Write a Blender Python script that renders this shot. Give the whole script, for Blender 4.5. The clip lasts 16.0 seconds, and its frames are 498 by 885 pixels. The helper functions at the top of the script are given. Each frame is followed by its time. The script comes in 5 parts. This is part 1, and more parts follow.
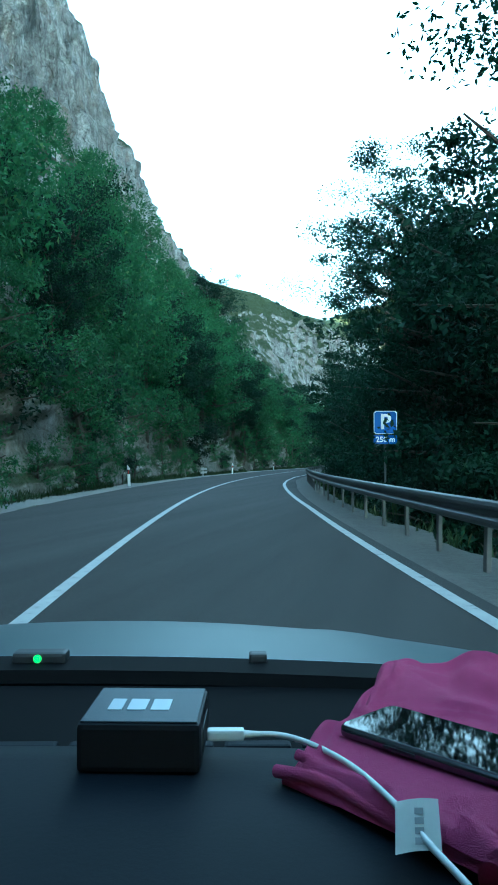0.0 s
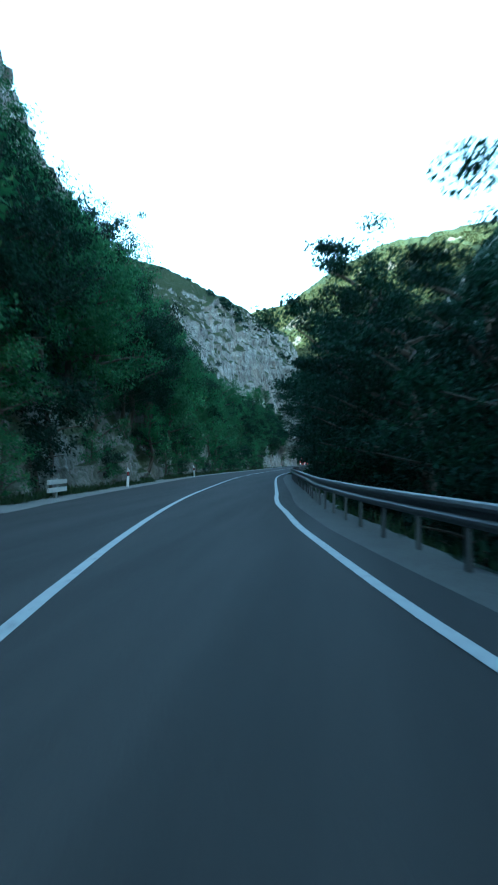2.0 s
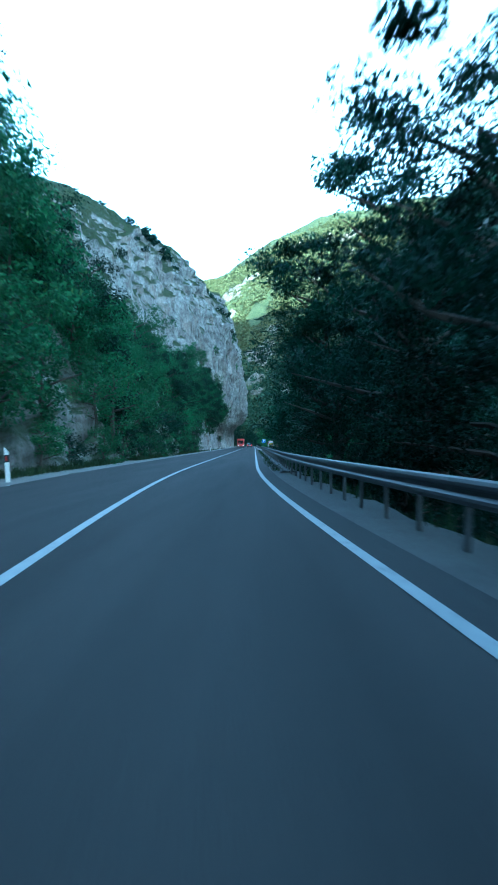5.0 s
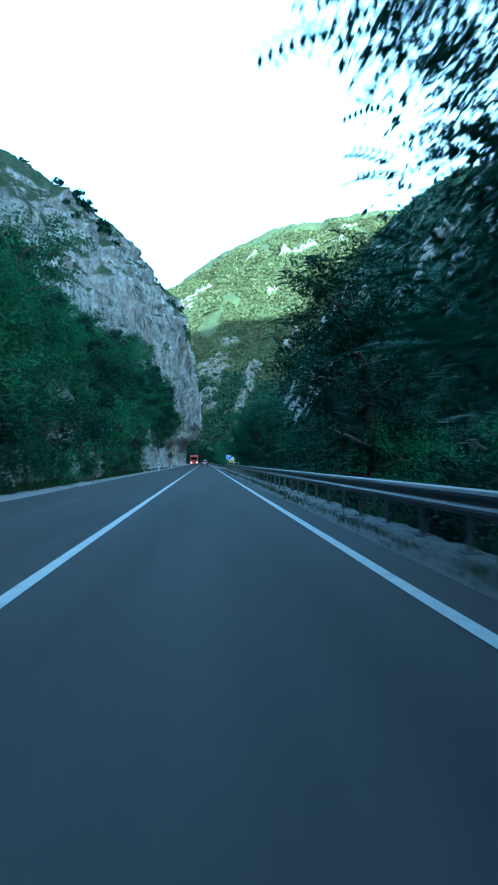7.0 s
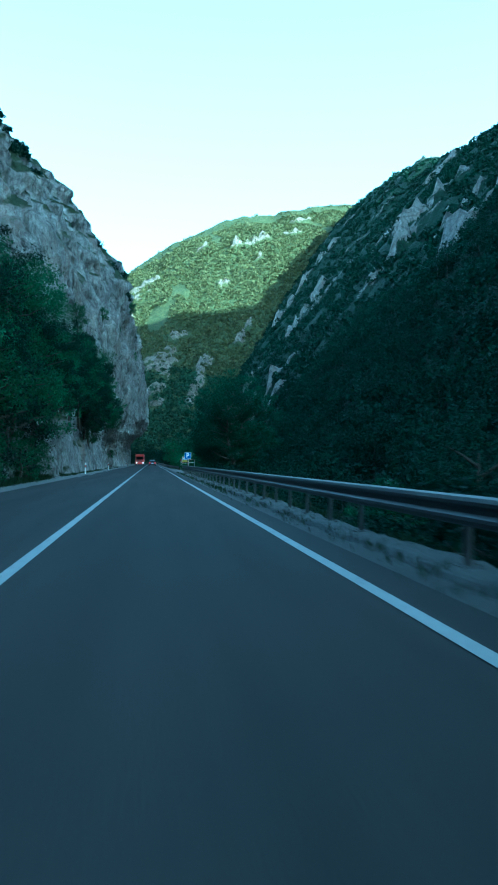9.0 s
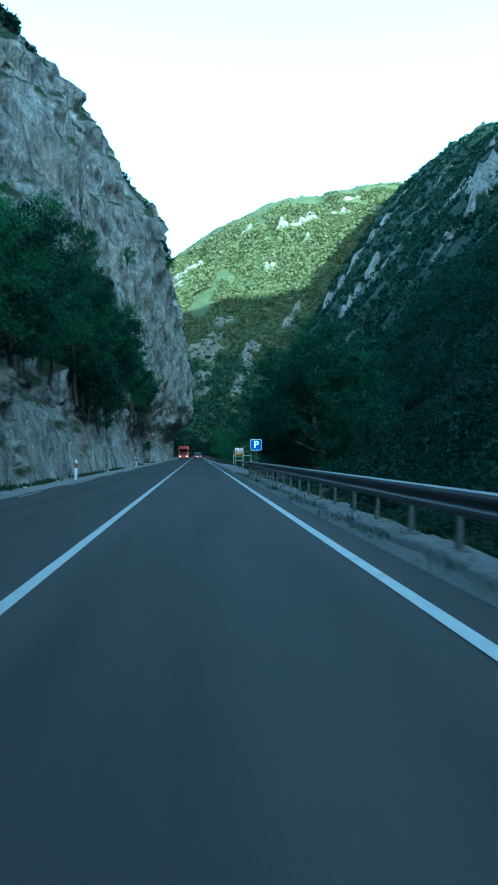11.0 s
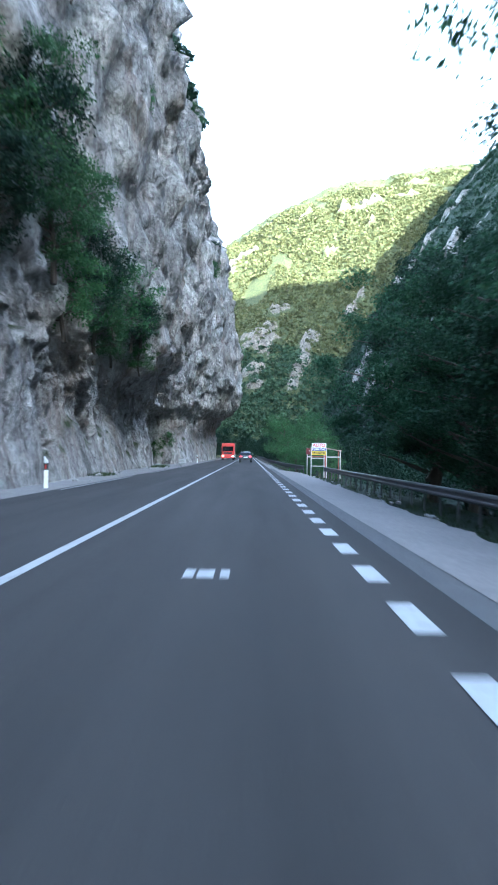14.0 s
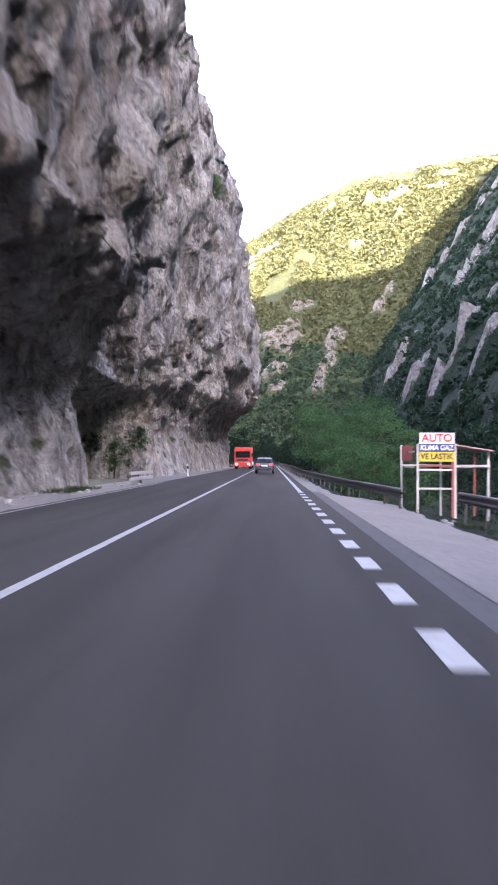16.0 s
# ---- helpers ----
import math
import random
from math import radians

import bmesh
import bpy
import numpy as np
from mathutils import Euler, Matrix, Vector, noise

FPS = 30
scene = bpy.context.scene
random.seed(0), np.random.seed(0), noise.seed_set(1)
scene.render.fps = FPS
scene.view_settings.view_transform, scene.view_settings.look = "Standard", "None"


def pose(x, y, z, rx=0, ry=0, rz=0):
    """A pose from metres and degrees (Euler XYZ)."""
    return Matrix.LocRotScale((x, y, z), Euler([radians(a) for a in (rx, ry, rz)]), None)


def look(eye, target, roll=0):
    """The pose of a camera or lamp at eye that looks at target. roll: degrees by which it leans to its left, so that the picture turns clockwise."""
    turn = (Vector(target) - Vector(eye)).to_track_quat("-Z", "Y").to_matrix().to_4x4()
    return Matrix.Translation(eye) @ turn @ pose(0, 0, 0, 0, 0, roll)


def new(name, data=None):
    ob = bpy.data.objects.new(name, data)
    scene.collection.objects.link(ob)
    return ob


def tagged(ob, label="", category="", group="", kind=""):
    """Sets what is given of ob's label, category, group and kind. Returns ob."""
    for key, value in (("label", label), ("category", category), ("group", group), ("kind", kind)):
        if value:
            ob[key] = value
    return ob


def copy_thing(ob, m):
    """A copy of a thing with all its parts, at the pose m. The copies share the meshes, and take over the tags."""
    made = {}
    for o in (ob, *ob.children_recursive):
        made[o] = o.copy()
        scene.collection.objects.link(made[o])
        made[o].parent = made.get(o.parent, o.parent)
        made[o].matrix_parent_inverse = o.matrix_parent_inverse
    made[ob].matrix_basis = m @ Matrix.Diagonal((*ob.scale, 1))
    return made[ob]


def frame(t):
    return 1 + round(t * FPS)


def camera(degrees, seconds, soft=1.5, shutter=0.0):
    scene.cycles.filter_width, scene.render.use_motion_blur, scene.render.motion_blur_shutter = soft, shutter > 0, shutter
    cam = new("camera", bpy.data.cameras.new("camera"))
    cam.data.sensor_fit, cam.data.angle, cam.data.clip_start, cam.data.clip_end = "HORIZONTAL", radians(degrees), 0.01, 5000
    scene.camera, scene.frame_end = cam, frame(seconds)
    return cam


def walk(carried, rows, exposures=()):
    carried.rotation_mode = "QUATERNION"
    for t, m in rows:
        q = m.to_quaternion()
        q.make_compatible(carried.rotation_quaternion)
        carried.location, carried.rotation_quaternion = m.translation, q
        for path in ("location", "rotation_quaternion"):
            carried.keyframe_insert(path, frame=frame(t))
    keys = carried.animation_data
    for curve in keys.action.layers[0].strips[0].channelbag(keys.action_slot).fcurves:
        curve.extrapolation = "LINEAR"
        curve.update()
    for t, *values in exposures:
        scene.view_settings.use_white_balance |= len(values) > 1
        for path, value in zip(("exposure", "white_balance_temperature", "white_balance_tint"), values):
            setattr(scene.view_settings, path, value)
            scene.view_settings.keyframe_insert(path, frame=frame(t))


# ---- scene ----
cam = camera(36.0, 16.0, 1.8, 0.4)
PATH = [
    (0, (14.279, 0.313, 1.226), (13.841, 2.264, 1.274), 0.1),
    (0.05, (14.279, 0.313, 1.226), (13.841, 2.264, 1.274), 0.1),
    (0.3, (12.897, 5.68, 1.226), (12.502, 7.639, 1.286), -0.1),
    (0.5, (12.03, 9.222, 1.225), (11.623, 11.18, 1.29), -0.1),
    (1, (10.175, 17.969, 1.214), (9.773, 19.927, 1.283), 0.3),
    (1.5, (8.179, 26.236, 1.219), (7.927, 28.217, 1.329), -0.2),
    (2, (6.47, 33.959, 1.223), (6.274, 35.949, 1.276), -0.1),
    (2.5, (5.234, 41.419, 1.229), (5.034, 43.408, 1.243), -0.4),
    (3, (4.577, 48.71, 1.201), (4.378, 50.7, 1.158), 0.2),
    (3.5, (3.766, 56.278, 1.195), (3.608, 58.271, 1.141), 0.2),
    (4, (3.148, 64.226, 1.152), (3.026, 66.222, 1.177), 0.0),
    (4.2, (2.922, 67.452, 1.152), (2.831, 69.45, 1.156), 0.2),
    (6.3, (0.527, 101.285, 1.103), (0.59, 103.284, 1.119), 0.1),
    (6.5, (0.441, 104.406, 1.1), (0.526, 106.405, 1.121), 0.24),
    (7, (0.316, 112.101, 1.076), (0.432, 114.097, 1.127), 0.3),
    (7.5, (0.042, 119.911, 1.094), (0.192, 121.904, 1.173), 0.3),
    (8, (-0.014, 127.933, 1.11), (0.188, 129.922, 1.167), 0.75),
    (8.5, (-0.031, 135.618, 1.098), (0.229, 137.601, 1.124), 0.95),
    (9, (0.136, 143.185, 1.097), (0.389, 145.168, 1.15), 0.55),
    (9.5, (0.09, 150.559, 1.119), (0.255, 152.55, 1.193), 0.56),
    (9.7, (-0.048, 153.539, 1.122), (0.112, 155.531, 1.195), 0.36),
    (11.8, (0.467, 186.996, 1.222), (0.578, 188.993, 1.235), -0.5),
    (12, (0.447, 190.308, 1.218), (0.535, 192.306, 1.242), -0.3),
    (12.5, (0.541, 198.881, 1.201), (0.576, 200.88, 1.273), -0.8),
    (13, (0.604, 207.614, 1.186), (0.652, 209.614, 1.193), -0.5),
    (13.5, (0.782, 215.818, 1.168), (0.796, 217.818, 1.157), 0.5),
    (14, (0.954, 223.9, 1.153), (0.953, 225.9, 1.184), 0.8),
    (14.5, (0.865, 232.077, 1.141), (0.824, 234.075, 1.206), 0.4),
    (15, (0.782, 240.182, 1.137), (0.735, 242.179, 1.22), 0.7),
    (15.5, (0.97, 249.243, 1.136), (0.919, 251.242, 1.204), -0.1),
    (16, (1.087, 258.589, 1.16), (1.028, 260.587, 1.209), 0.3),
]
# stops and white balance as the camera's automatic control changes them
EXPOSURES = [(0, 3.34, 4350, -32), (0.5, 3.54, 4350, -28), (1, 3.69, 4350, -24), (1.5, 3.19, 4250, -24), (2, 2.84, 4050, -26), (2.5, 2.79, 3700, -22),
             (3, 3.14, 3550, -24), (3.5, 3.24, 3550, -24), (4, 3.44, 3700, -24), (6.5, 3.09, 3800, -24), (7, 3.14, 3750, -26), (7.5, 2.84, 3650, -32),
             (8, 2.49, 3550, -34), (8.5, 2.49, 3550, -36), (9, 2.49, 3550, -36), (9.5, 2.49, 3650, -36), (12, 3.09, 3850, -30), (12.5, 3.24, 3900, -30),
             (13, 3.24, 3750, -26), (13.5, 3.64, 3900, -18), (14, 3.99, 4900, 0), (14.5, 4.19, 5750, 18), (16, 3.99, 6000, 26)]
walk(cam, [(t, look(eye, target, roll)) for t, eye, target, roll in PATH], EXPOSURES)


# ---- world and sun ----
SUN_AZ, SUN_EL = 143.0, 24.0          # degrees clockwise from +Y, degrees above the horizon
world = bpy.data.worlds.new("world")
scene.world = world
world.use_nodes = True
wn = world.node_tree
bg = wn.nodes["Background"]
sky = wn.nodes.new("ShaderNodeTexSky")
sky.sky_type = "NISHITA"
sky.sun_disc = False
sky.sun_elevation = radians(SUN_EL)
sky.sun_rotation = radians(SUN_AZ)
sky.air_density, sky.dust_density, sky.ozone_density = 1.0, 2.2, 1.0
# pale summer haze that thickens evenly towards the horizon all round
geo = wn.nodes.new("ShaderNodeTexCoord")
sep = wn.nodes.new("ShaderNodeSeparateXYZ")
wn.links.new(geo.outputs["Generated"], sep.inputs[0])
fall = wn.nodes.new("ShaderNodeMapRange")
fall.inputs[1].default_value, fall.inputs[2].default_value = 0.0, 1.0
fall.inputs[3].default_value, fall.inputs[4].default_value = 1.0, 0.0
wn.links.new(sep.outputs["Z"], fall.inputs[0])
haze = wn.nodes.new("ShaderNodeMix")
haze.data_type, haze.blend_type = "RGBA", "ADD"
wn.links.new(fall.outputs[0], haze.inputs[0])
wn.links.new(sky.outputs[0], haze.inputs[6])
haze.inputs[7].default_value = (4.7, 3.9, 3.2, 1)
wn.links.new(haze.outputs[2], bg.inputs[0])
bg.inputs[1].default_value = 0.09
sun_data = bpy.data.lights.new("sun", "SUN")
sun_data.energy, sun_data.angle, sun_data.color = 5.0, radians(0.5), (1.0, 0.88, 0.68)
sun = new("sun", sun_data)
a, e = radians(SUN_AZ), radians(SUN_EL)
sun_dir = Vector((math.sin(a) * math.cos(e), math.cos(a) * math.cos(e), math.sin(e)))
sun.matrix_world = look(sun_dir * 50, (0, 0, 0))


# ---- materials ----
def nodes_of(name):
    m = bpy.data.materials.new(name)
    m.use_nodes = True
    t = m.node_tree
    return m, t, t.nodes["Principled BSDF"]


def nd(t, kind, **kw):
    n = t.nodes.new(kind)
    for k, v in kw.items():
        if k in n.inputs:
            n.inputs[k].default_value = v
    return n


def ramp(t, src, stops):
    r = t.nodes.new("ShaderNodeValToRGB")
    while len(r.color_ramp.elements) < len(stops):
        r.color_ramp.elements.new(0.5)
    for el, (p, c) in zip(r.color_ramp.elements, stops):
        el.position, el.color = p, (*c, 1)
    t.links.new(src, r.inputs[0])
    return r.outputs[0]


def mixc(t, fac, a, b, mode="MIX"):
    n = t.nodes.new("ShaderNodeMix")
    n.data_type, n.blend_type = "RGBA", mode
    for sock, v in ((n.inputs[0], fac), (n.inputs[6], a), (n.inputs[7], b)):
        if isinstance(v, bpy.types.NodeSocket):
            t.links.new(v, sock)
        else:
            sock.default_value = v if isinstance(v, float) else (*v, 1)
    return n.outputs[2]


def coords(t, scale=(1, 1, 1), obj=False):
    tc = t.nodes.new("ShaderNodeTexCoord")
    mp = t.nodes.new("ShaderNodeMapping")
    mp.inputs["Scale"].default_value = scale
    t.links.new(tc.outputs["Object" if obj else "Generated"], mp.inputs[0])
    return mp.outputs[0]


def wcoords(t, scale=(1, 1, 1)):
    g = t.nodes.new("ShaderNodeNewGeometry")
    mp = t.nodes.new("ShaderNodeMapping")
    mp.inputs["Scale"].default_value = scale
    t.links.new(g.outputs["Position"], mp.inputs[0])
    return mp.outputs[0]


def noi(t, co, scale, detail=6.0, rough=0.6, dist=0.0):
    n = nd(t, "ShaderNodeTexNoise", Scale=scale, Detail=detail, Roughness=rough, Distortion=dist)
    t.links.new(co, n.inputs["Vector"])
    return n.outputs["Fac"]


def bump(t, bsdf, h, strength, dist=0.05):
    b = nd(t, "ShaderNodeBump", Strength=strength, Distance=dist)
    t.links.new(h, b.inputs["Height"])
    t.links.new(b.outputs[0], bsdf.inputs["Normal"])


def plain(name, col, rough=0.6, metal=0.0, var=0.12, scale=6.0, bmp=0.0, spec=0.5):
    m, t, p = nodes_of(name)
    co = coords(t, obj=True)
    n = noi(t, co, scale)
    n2 = noi(t, co, scale * 9)
    c = mixc(t, n, tuple(x * (1 - var) for x in col), tuple(min(1, x * (1 + var)) for x in col))
    c = mixc(t, n2, c, tuple(x * (1 - var * .6) for x in col))
    t.links.new(c, p.inputs["Base Color"])
    p.inputs["Roughness"].default_value, p.inputs["Metallic"].default_value = rough, metal
    p.inputs["Specular IOR Level"].default_value = spec
    if bmp:
        bump(t, p, n2, bmp, 0.01)
    return m


def mix_shader_leaf(name, dark, light, yellow, trans=0.35):
    m, t, p = nodes_of(name)
    g = t.nodes.new("ShaderNodeNewGeometry")
    oi = t.nodes.new("ShaderNodeObjectInfo")
    c = ramp(t, g.outputs["Random Per Island"], [(0.0, dark), (0.55, light), (0.93, light), (1.0, yellow)])
    n = noi(t, wcoords(t), 0.16, 3.0)
    c = mixc(t, n, c, dark, "MIX")
    hs = t.nodes.new("ShaderNodeHueSaturation")
    mr = nd(t, "ShaderNodeMapRange")
    mr.inputs[3].default_value, mr.inputs[4].default_value = 0.7, 1.35
    t.links.new(oi.outputs["Random"], mr.inputs[0])
    t.links.new(mr.outputs[0], hs.inputs["Value"])
    t.links.new(c, hs.inputs["Color"])
    d = t.nodes.new("ShaderNodeBsdfTranslucent")
    t.links.new(hs.outputs[0], p.inputs["Base Color"])
    t.links.new(hs.outputs[0], d.inputs[0])
    p.inputs["Roughness"].default_value = 0.65
    p.inputs["Specular IOR Level"].default_value = 0.2
    ms = t.nodes.new("ShaderNodeMixShader")
    ms.inputs[0].default_value = trans
    t.links.new(p.outputs[0], ms.inputs[1])
    t.links.new(d.outputs[0], ms.inputs[2])
    t.links.new(ms.outputs[0], t.nodes["Material Output"].inputs[0])
    return m


def rock_material(name="limestone", growth=True, soil_shade_tones=None, outcrop=(.62, .62, .6)):
    m, t, p = nodes_of(name)
    co = wcoords(t)
    big = noi(t, wcoords(t, (1, 1, 0.6)), 0.16, 6.0, 0.65, 0.5)
    mid = noi(t, wcoords(t, (1, 1, 0.8)), 0.8, 12.0, 0.72, 0.8)
    fine = noi(t, co, 4.5, 8.0, 0.78, 0.4)
    streak = noi(t, wcoords(t, (1, 1, 0.12)), 0.8, 6.0, 0.7, 0.5)
    c = ramp(t, mid, [(0.34, (.10, .094, .088)), (0.42, (.30, .285, .268)), (0.54, (.45, .43, .405)), (0.67, (.64, .615, .58))])
    c = mixc(t, 0.7, c, ramp(t, big, [(0.38, (0.52, 0.5, 0.48)), (0.58, (1.0, 1.0, 1.0))]), "MULTIPLY")
    c = mixc(t, 0.55, c, ramp(t, streak, [(0.4, (0.3, 0.29, 0.28)), (0.52, (1.08, 1.08, 1.08))]), "MULTIPLY")
    c = mixc(t, 0.75, c, ramp(t, fine, [(0.34, (0.3, 0.3, 0.3)), (0.47, (.95, .95, .95)), (0.65, (1.25, 1.25, 1.25))]), "MULTIPLY")
    # joints, broken facets and pits
    dn = nd(t, "ShaderNodeTexNoise", Scale=0.9, Detail=5.0)
    t.links.new(co, dn.inputs["Vector"])
    va = t.nodes.new("ShaderNodeVectorMath")
    va.operation = "MULTIPLY_ADD"
    va.inputs[1].default_value = (1.6, 1.6, 1.6)
    t.links.new(dn.outputs["Color"], va.inputs[0])
    t.links.new(wcoords(t, (1, 1, 0.6)), va.inputs[2])

    def cells(scale, feature):
        vor = t.nodes.new("ShaderNodeTexVoronoi")
        vor.feature = feature
        vor.inputs["Scale"].default_value = scale
        t.links.new(va.outputs[0], vor.inputs["Vector"])
        return vor.outputs["Distance"]
    crack = ramp(t, cells(0.6, "DISTANCE_TO_EDGE"), [(0.0, (.3, .3, .3)), (0.06, (1, 1, 1))])
    c = mixc(t, 0.25, c, crack, "MULTIPLY")
    facet, chip = cells(1.1, "F1"), cells(3.2, "F1")
    pit = ramp(t, noi(t, wcoords(t, (1, 1, 0.7)), 1.7, 6.0, 0.6, 1.0), [(0.34, (.25, .25, .25)), (0.41, (1, 1, 1))])
    c = mixc(t, 0.5, c, pit, "MULTIPLY")
    och = noi(t, wcoords(t, (1, 1, 0.25)), 0.35, 6.0, 0.65)
    c = mixc(t, ramp(t, och, [(0.5, (0, 0, 0)), (0.7, (.5, .5, .5))]), c, (.34, .26, .19))
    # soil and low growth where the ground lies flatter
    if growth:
        # tree shade on the bank's broken foot, painted earthy brown before the bare cliff
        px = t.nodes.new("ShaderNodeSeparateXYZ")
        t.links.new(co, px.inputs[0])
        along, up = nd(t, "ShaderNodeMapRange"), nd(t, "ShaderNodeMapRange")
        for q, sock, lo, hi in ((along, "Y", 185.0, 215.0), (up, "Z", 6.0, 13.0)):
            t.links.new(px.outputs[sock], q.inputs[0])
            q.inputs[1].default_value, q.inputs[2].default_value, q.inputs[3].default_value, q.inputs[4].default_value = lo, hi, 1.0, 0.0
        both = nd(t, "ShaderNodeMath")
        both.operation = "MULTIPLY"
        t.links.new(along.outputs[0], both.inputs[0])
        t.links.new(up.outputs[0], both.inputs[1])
        tree_shade = ramp(t, noi(t, wcoords(t, (1, 1, .6)), 0.9, 8.0, 0.7, 0.6), [(0.3, (1, 1, 1)), (0.62, (.3, .3, .3))])
        c = mixc(t, mixc(t, both.outputs[0], (0, 0, 0), tree_shade), c, mixc(t, fine, (.05, .055, .032), (.13, .12, .085)))
        g = t.nodes.new("ShaderNodeNewGeometry")
        sx = t.nodes.new("ShaderNodeSeparateXYZ")
        t.links.new(g.outputs["Normal"], sx.inputs[0])
        ad = nd(t, "ShaderNodeMath")
        ad.operation = "MULTIPLY_ADD"
        ad.inputs[1].default_value = 0.7
        t.links.new(mid, ad.inputs[0])
        t.links.new(sx.outputs["Z"], ad.inputs[2])
        mask = ramp(t, ad.outputs[0], [(0.80, (0, 0, 0)), (0.98, (1, 1, 1))])
        soil = mixc(t, noi(t, co, 1.5), (.028, .042, .018), (.075, .085, .035))
        c = mixc(t, mask, c, soil)
    # bare outcrops in a wooded slope
    if soil_shade_tones:
        at = t.nodes.new("ShaderNodeAttribute")
        at.attribute_name = "outcrop"
        ad = nd(t, "ShaderNodeMath")
        ad.operation = "MULTIPLY_ADD"
        ad.inputs[1].default_value = 1.3
        half = nd(t, "ShaderNodeMath")
        half.operation = "MULTIPLY"
        half.inputs[1].default_value = 0.4
        t.links.new(at.outputs["Fac"], half.inputs[0])
        t.links.new(noi(t, wcoords(t, (1, 1, .5)), 0.2, 10.0, 0.8), ad.inputs[0])
        t.links.new(half.outputs[0], ad.inputs[2])
        # soil mottled with a dark tone that paints shadows between crowns
        c = mixc(t, ramp(t, ad.outputs[0], [(0.71, (0, 0, 0)), (0.78, (1, 1, 1))]), mixc(t, ramp(t, noi(t, co, 0.55, 6.0, 0.75), [(0.42, (0, 0, 0)), (0.58, (1, 1, 1))]), *soil_shade_tones), mixc(t, 1.0, c, outcrop, "MULTIPLY"))
    t.links.new(c, p.inputs["Base Color"])
    p.inputs["Roughness"].default_value = 0.92
    p.inputs["Specular IOR Level"].default_value = 0.25
    h = mixc(t, 0.4, mid, fine)
    h = mixc(t, 0.35, h, facet)
    h = mixc(t, 0.2, h, chip)
    h = mixc(t, 0.22, h, crack, "MULTIPLY")
    h = mixc(t, 0.4, h, pit, "MULTIPLY")
    bump(t, p, h, 1.0, 0.9)
    return m


def soil_material(name, a, b, scale=0.5, relief=0.7):
    m, t, p = nodes_of(name)
    co = wcoords(t)
    c = mixc(t, noi(t, co, scale), a, b)
    c = mixc(t, 0.5, c, ramp(t, noi(t, co, 9.0), [(0.35, (.45, .45, .45)), (0.65, (1, 1, 1))]), "MULTIPLY")
    t.links.new(c, p.inputs["Base Color"])
    p.inputs["Roughness"].default_value = 0.95
    bump(t, p, noi(t, co, 12.0), relief, 0.06)
    return m


def asphalt_material():
    m, t, p = nodes_of("asphalt")
    co = wcoords(t)
    long_ = noi(t, wcoords(t, (1.0, 0.05, 1)), 1.3, 4.0, 0.55)
    fine = noi(t, co, 60.0, 4.0, 0.7)
    c = ramp(t, long_, [(0.3, (.024, .023, .022)), (0.7, (.044, .042, .04))])
    c = mixc(t, 0.75, c, ramp(t, fine, [(0.3, (.45, .45, .45)), (0.7, (1.25, 1.25, 1.25))]), "MULTIPLY")
    crack = noi(t, co, 0.5, 6.0, 0.6, 2.0)
    c = mixc(t, ramp(t, crack, [(0.485, (0, 0, 0)), (0.5, (.35, .35, .35)), (0.515, (0, 0, 0))]), c, (.03, .03, .03))
    t.links.new(c, p.inputs["Base Color"])
    p.inputs["Roughness"].default_value = 0.88
    p.inputs["Specular IOR Level"].default_value = 0.2
    bump(t, p, fine, 0.5, 0.01)
    return m


def paint_material():
    m, t, p = nodes_of("road_paint")
    co = wcoords(t)
    w = ramp(t, noi(t, co, 5.0, 8.0, 0.75), [(0.3, (.08, .08, .08)), (0.45, (.27, .275, .27)), (1.0, (.42, .43, .42))])
    t.links.new(w, p.inputs["Base Color"])
    p.inputs["Roughness"].default_value = 0.6
    return m


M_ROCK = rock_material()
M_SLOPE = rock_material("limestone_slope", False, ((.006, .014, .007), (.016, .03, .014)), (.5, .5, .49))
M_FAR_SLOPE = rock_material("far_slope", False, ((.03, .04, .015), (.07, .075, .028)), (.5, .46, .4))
M_SOIL = soil_material("undergrowth_soil", (.022, .034, .014), (.07, .075, .032))
M_GRAVEL = soil_material("gravel", (.13, .124, .115), (.25, .24, .225), 0.8)
M_DIRT = soil_material("dusty_gravel", (.05, .048, .043), (.115, .108, .096), 0.5)
M_ASPHALT, M_PAINT = asphalt_material(), paint_material()
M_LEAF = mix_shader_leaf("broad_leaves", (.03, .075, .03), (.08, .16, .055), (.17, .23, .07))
# darker copy of the leaf tones, with the right bank's deep shade in it
M_LEAF2 = mix_shader_leaf("shade_toned_leaves", (.0065, .019, .0105), (.02, .046, .022), (.042, .07, .027))
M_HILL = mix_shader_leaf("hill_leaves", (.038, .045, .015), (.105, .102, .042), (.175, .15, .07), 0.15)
M_LEAF3 = mix_shader_leaf("lay_by_leaves", (.012, .036, .017), (.036, .078, .034), (.075, .115, .042))
# greener, darker copy of the hill leaves for the mountain's shaded lower slope
M_HILL_SHADE = mix_shader_leaf("hill_leaves_shade", (.016, .032, .016), (.042, .064, .03), (.075, .09, .04), 0.2)
M_BARK = plain("bark", (.075, .06, .045), 0.95, 0, 0.4, 8, 0.8)
M_ZINC = plain("zinc_steel", (.10, .10, .104), 0.5, 0.55, 0.3, 4, 0.2)
M_ZINC_DULL = plain("dull_zinc", (.11, .11, .107), 0.7, 0.35, 0.3, 6, 0.3)
M_WHITE = plain("white_plastic", (.72, .72, .70), 0.5, 0, 0.08)
M_BLACK = plain("black_plastic", (.02, .02, .022), 0.55, 0, 0.2)
M_RED = plain("red_plastic", (.5, .03, .02), 0.4)


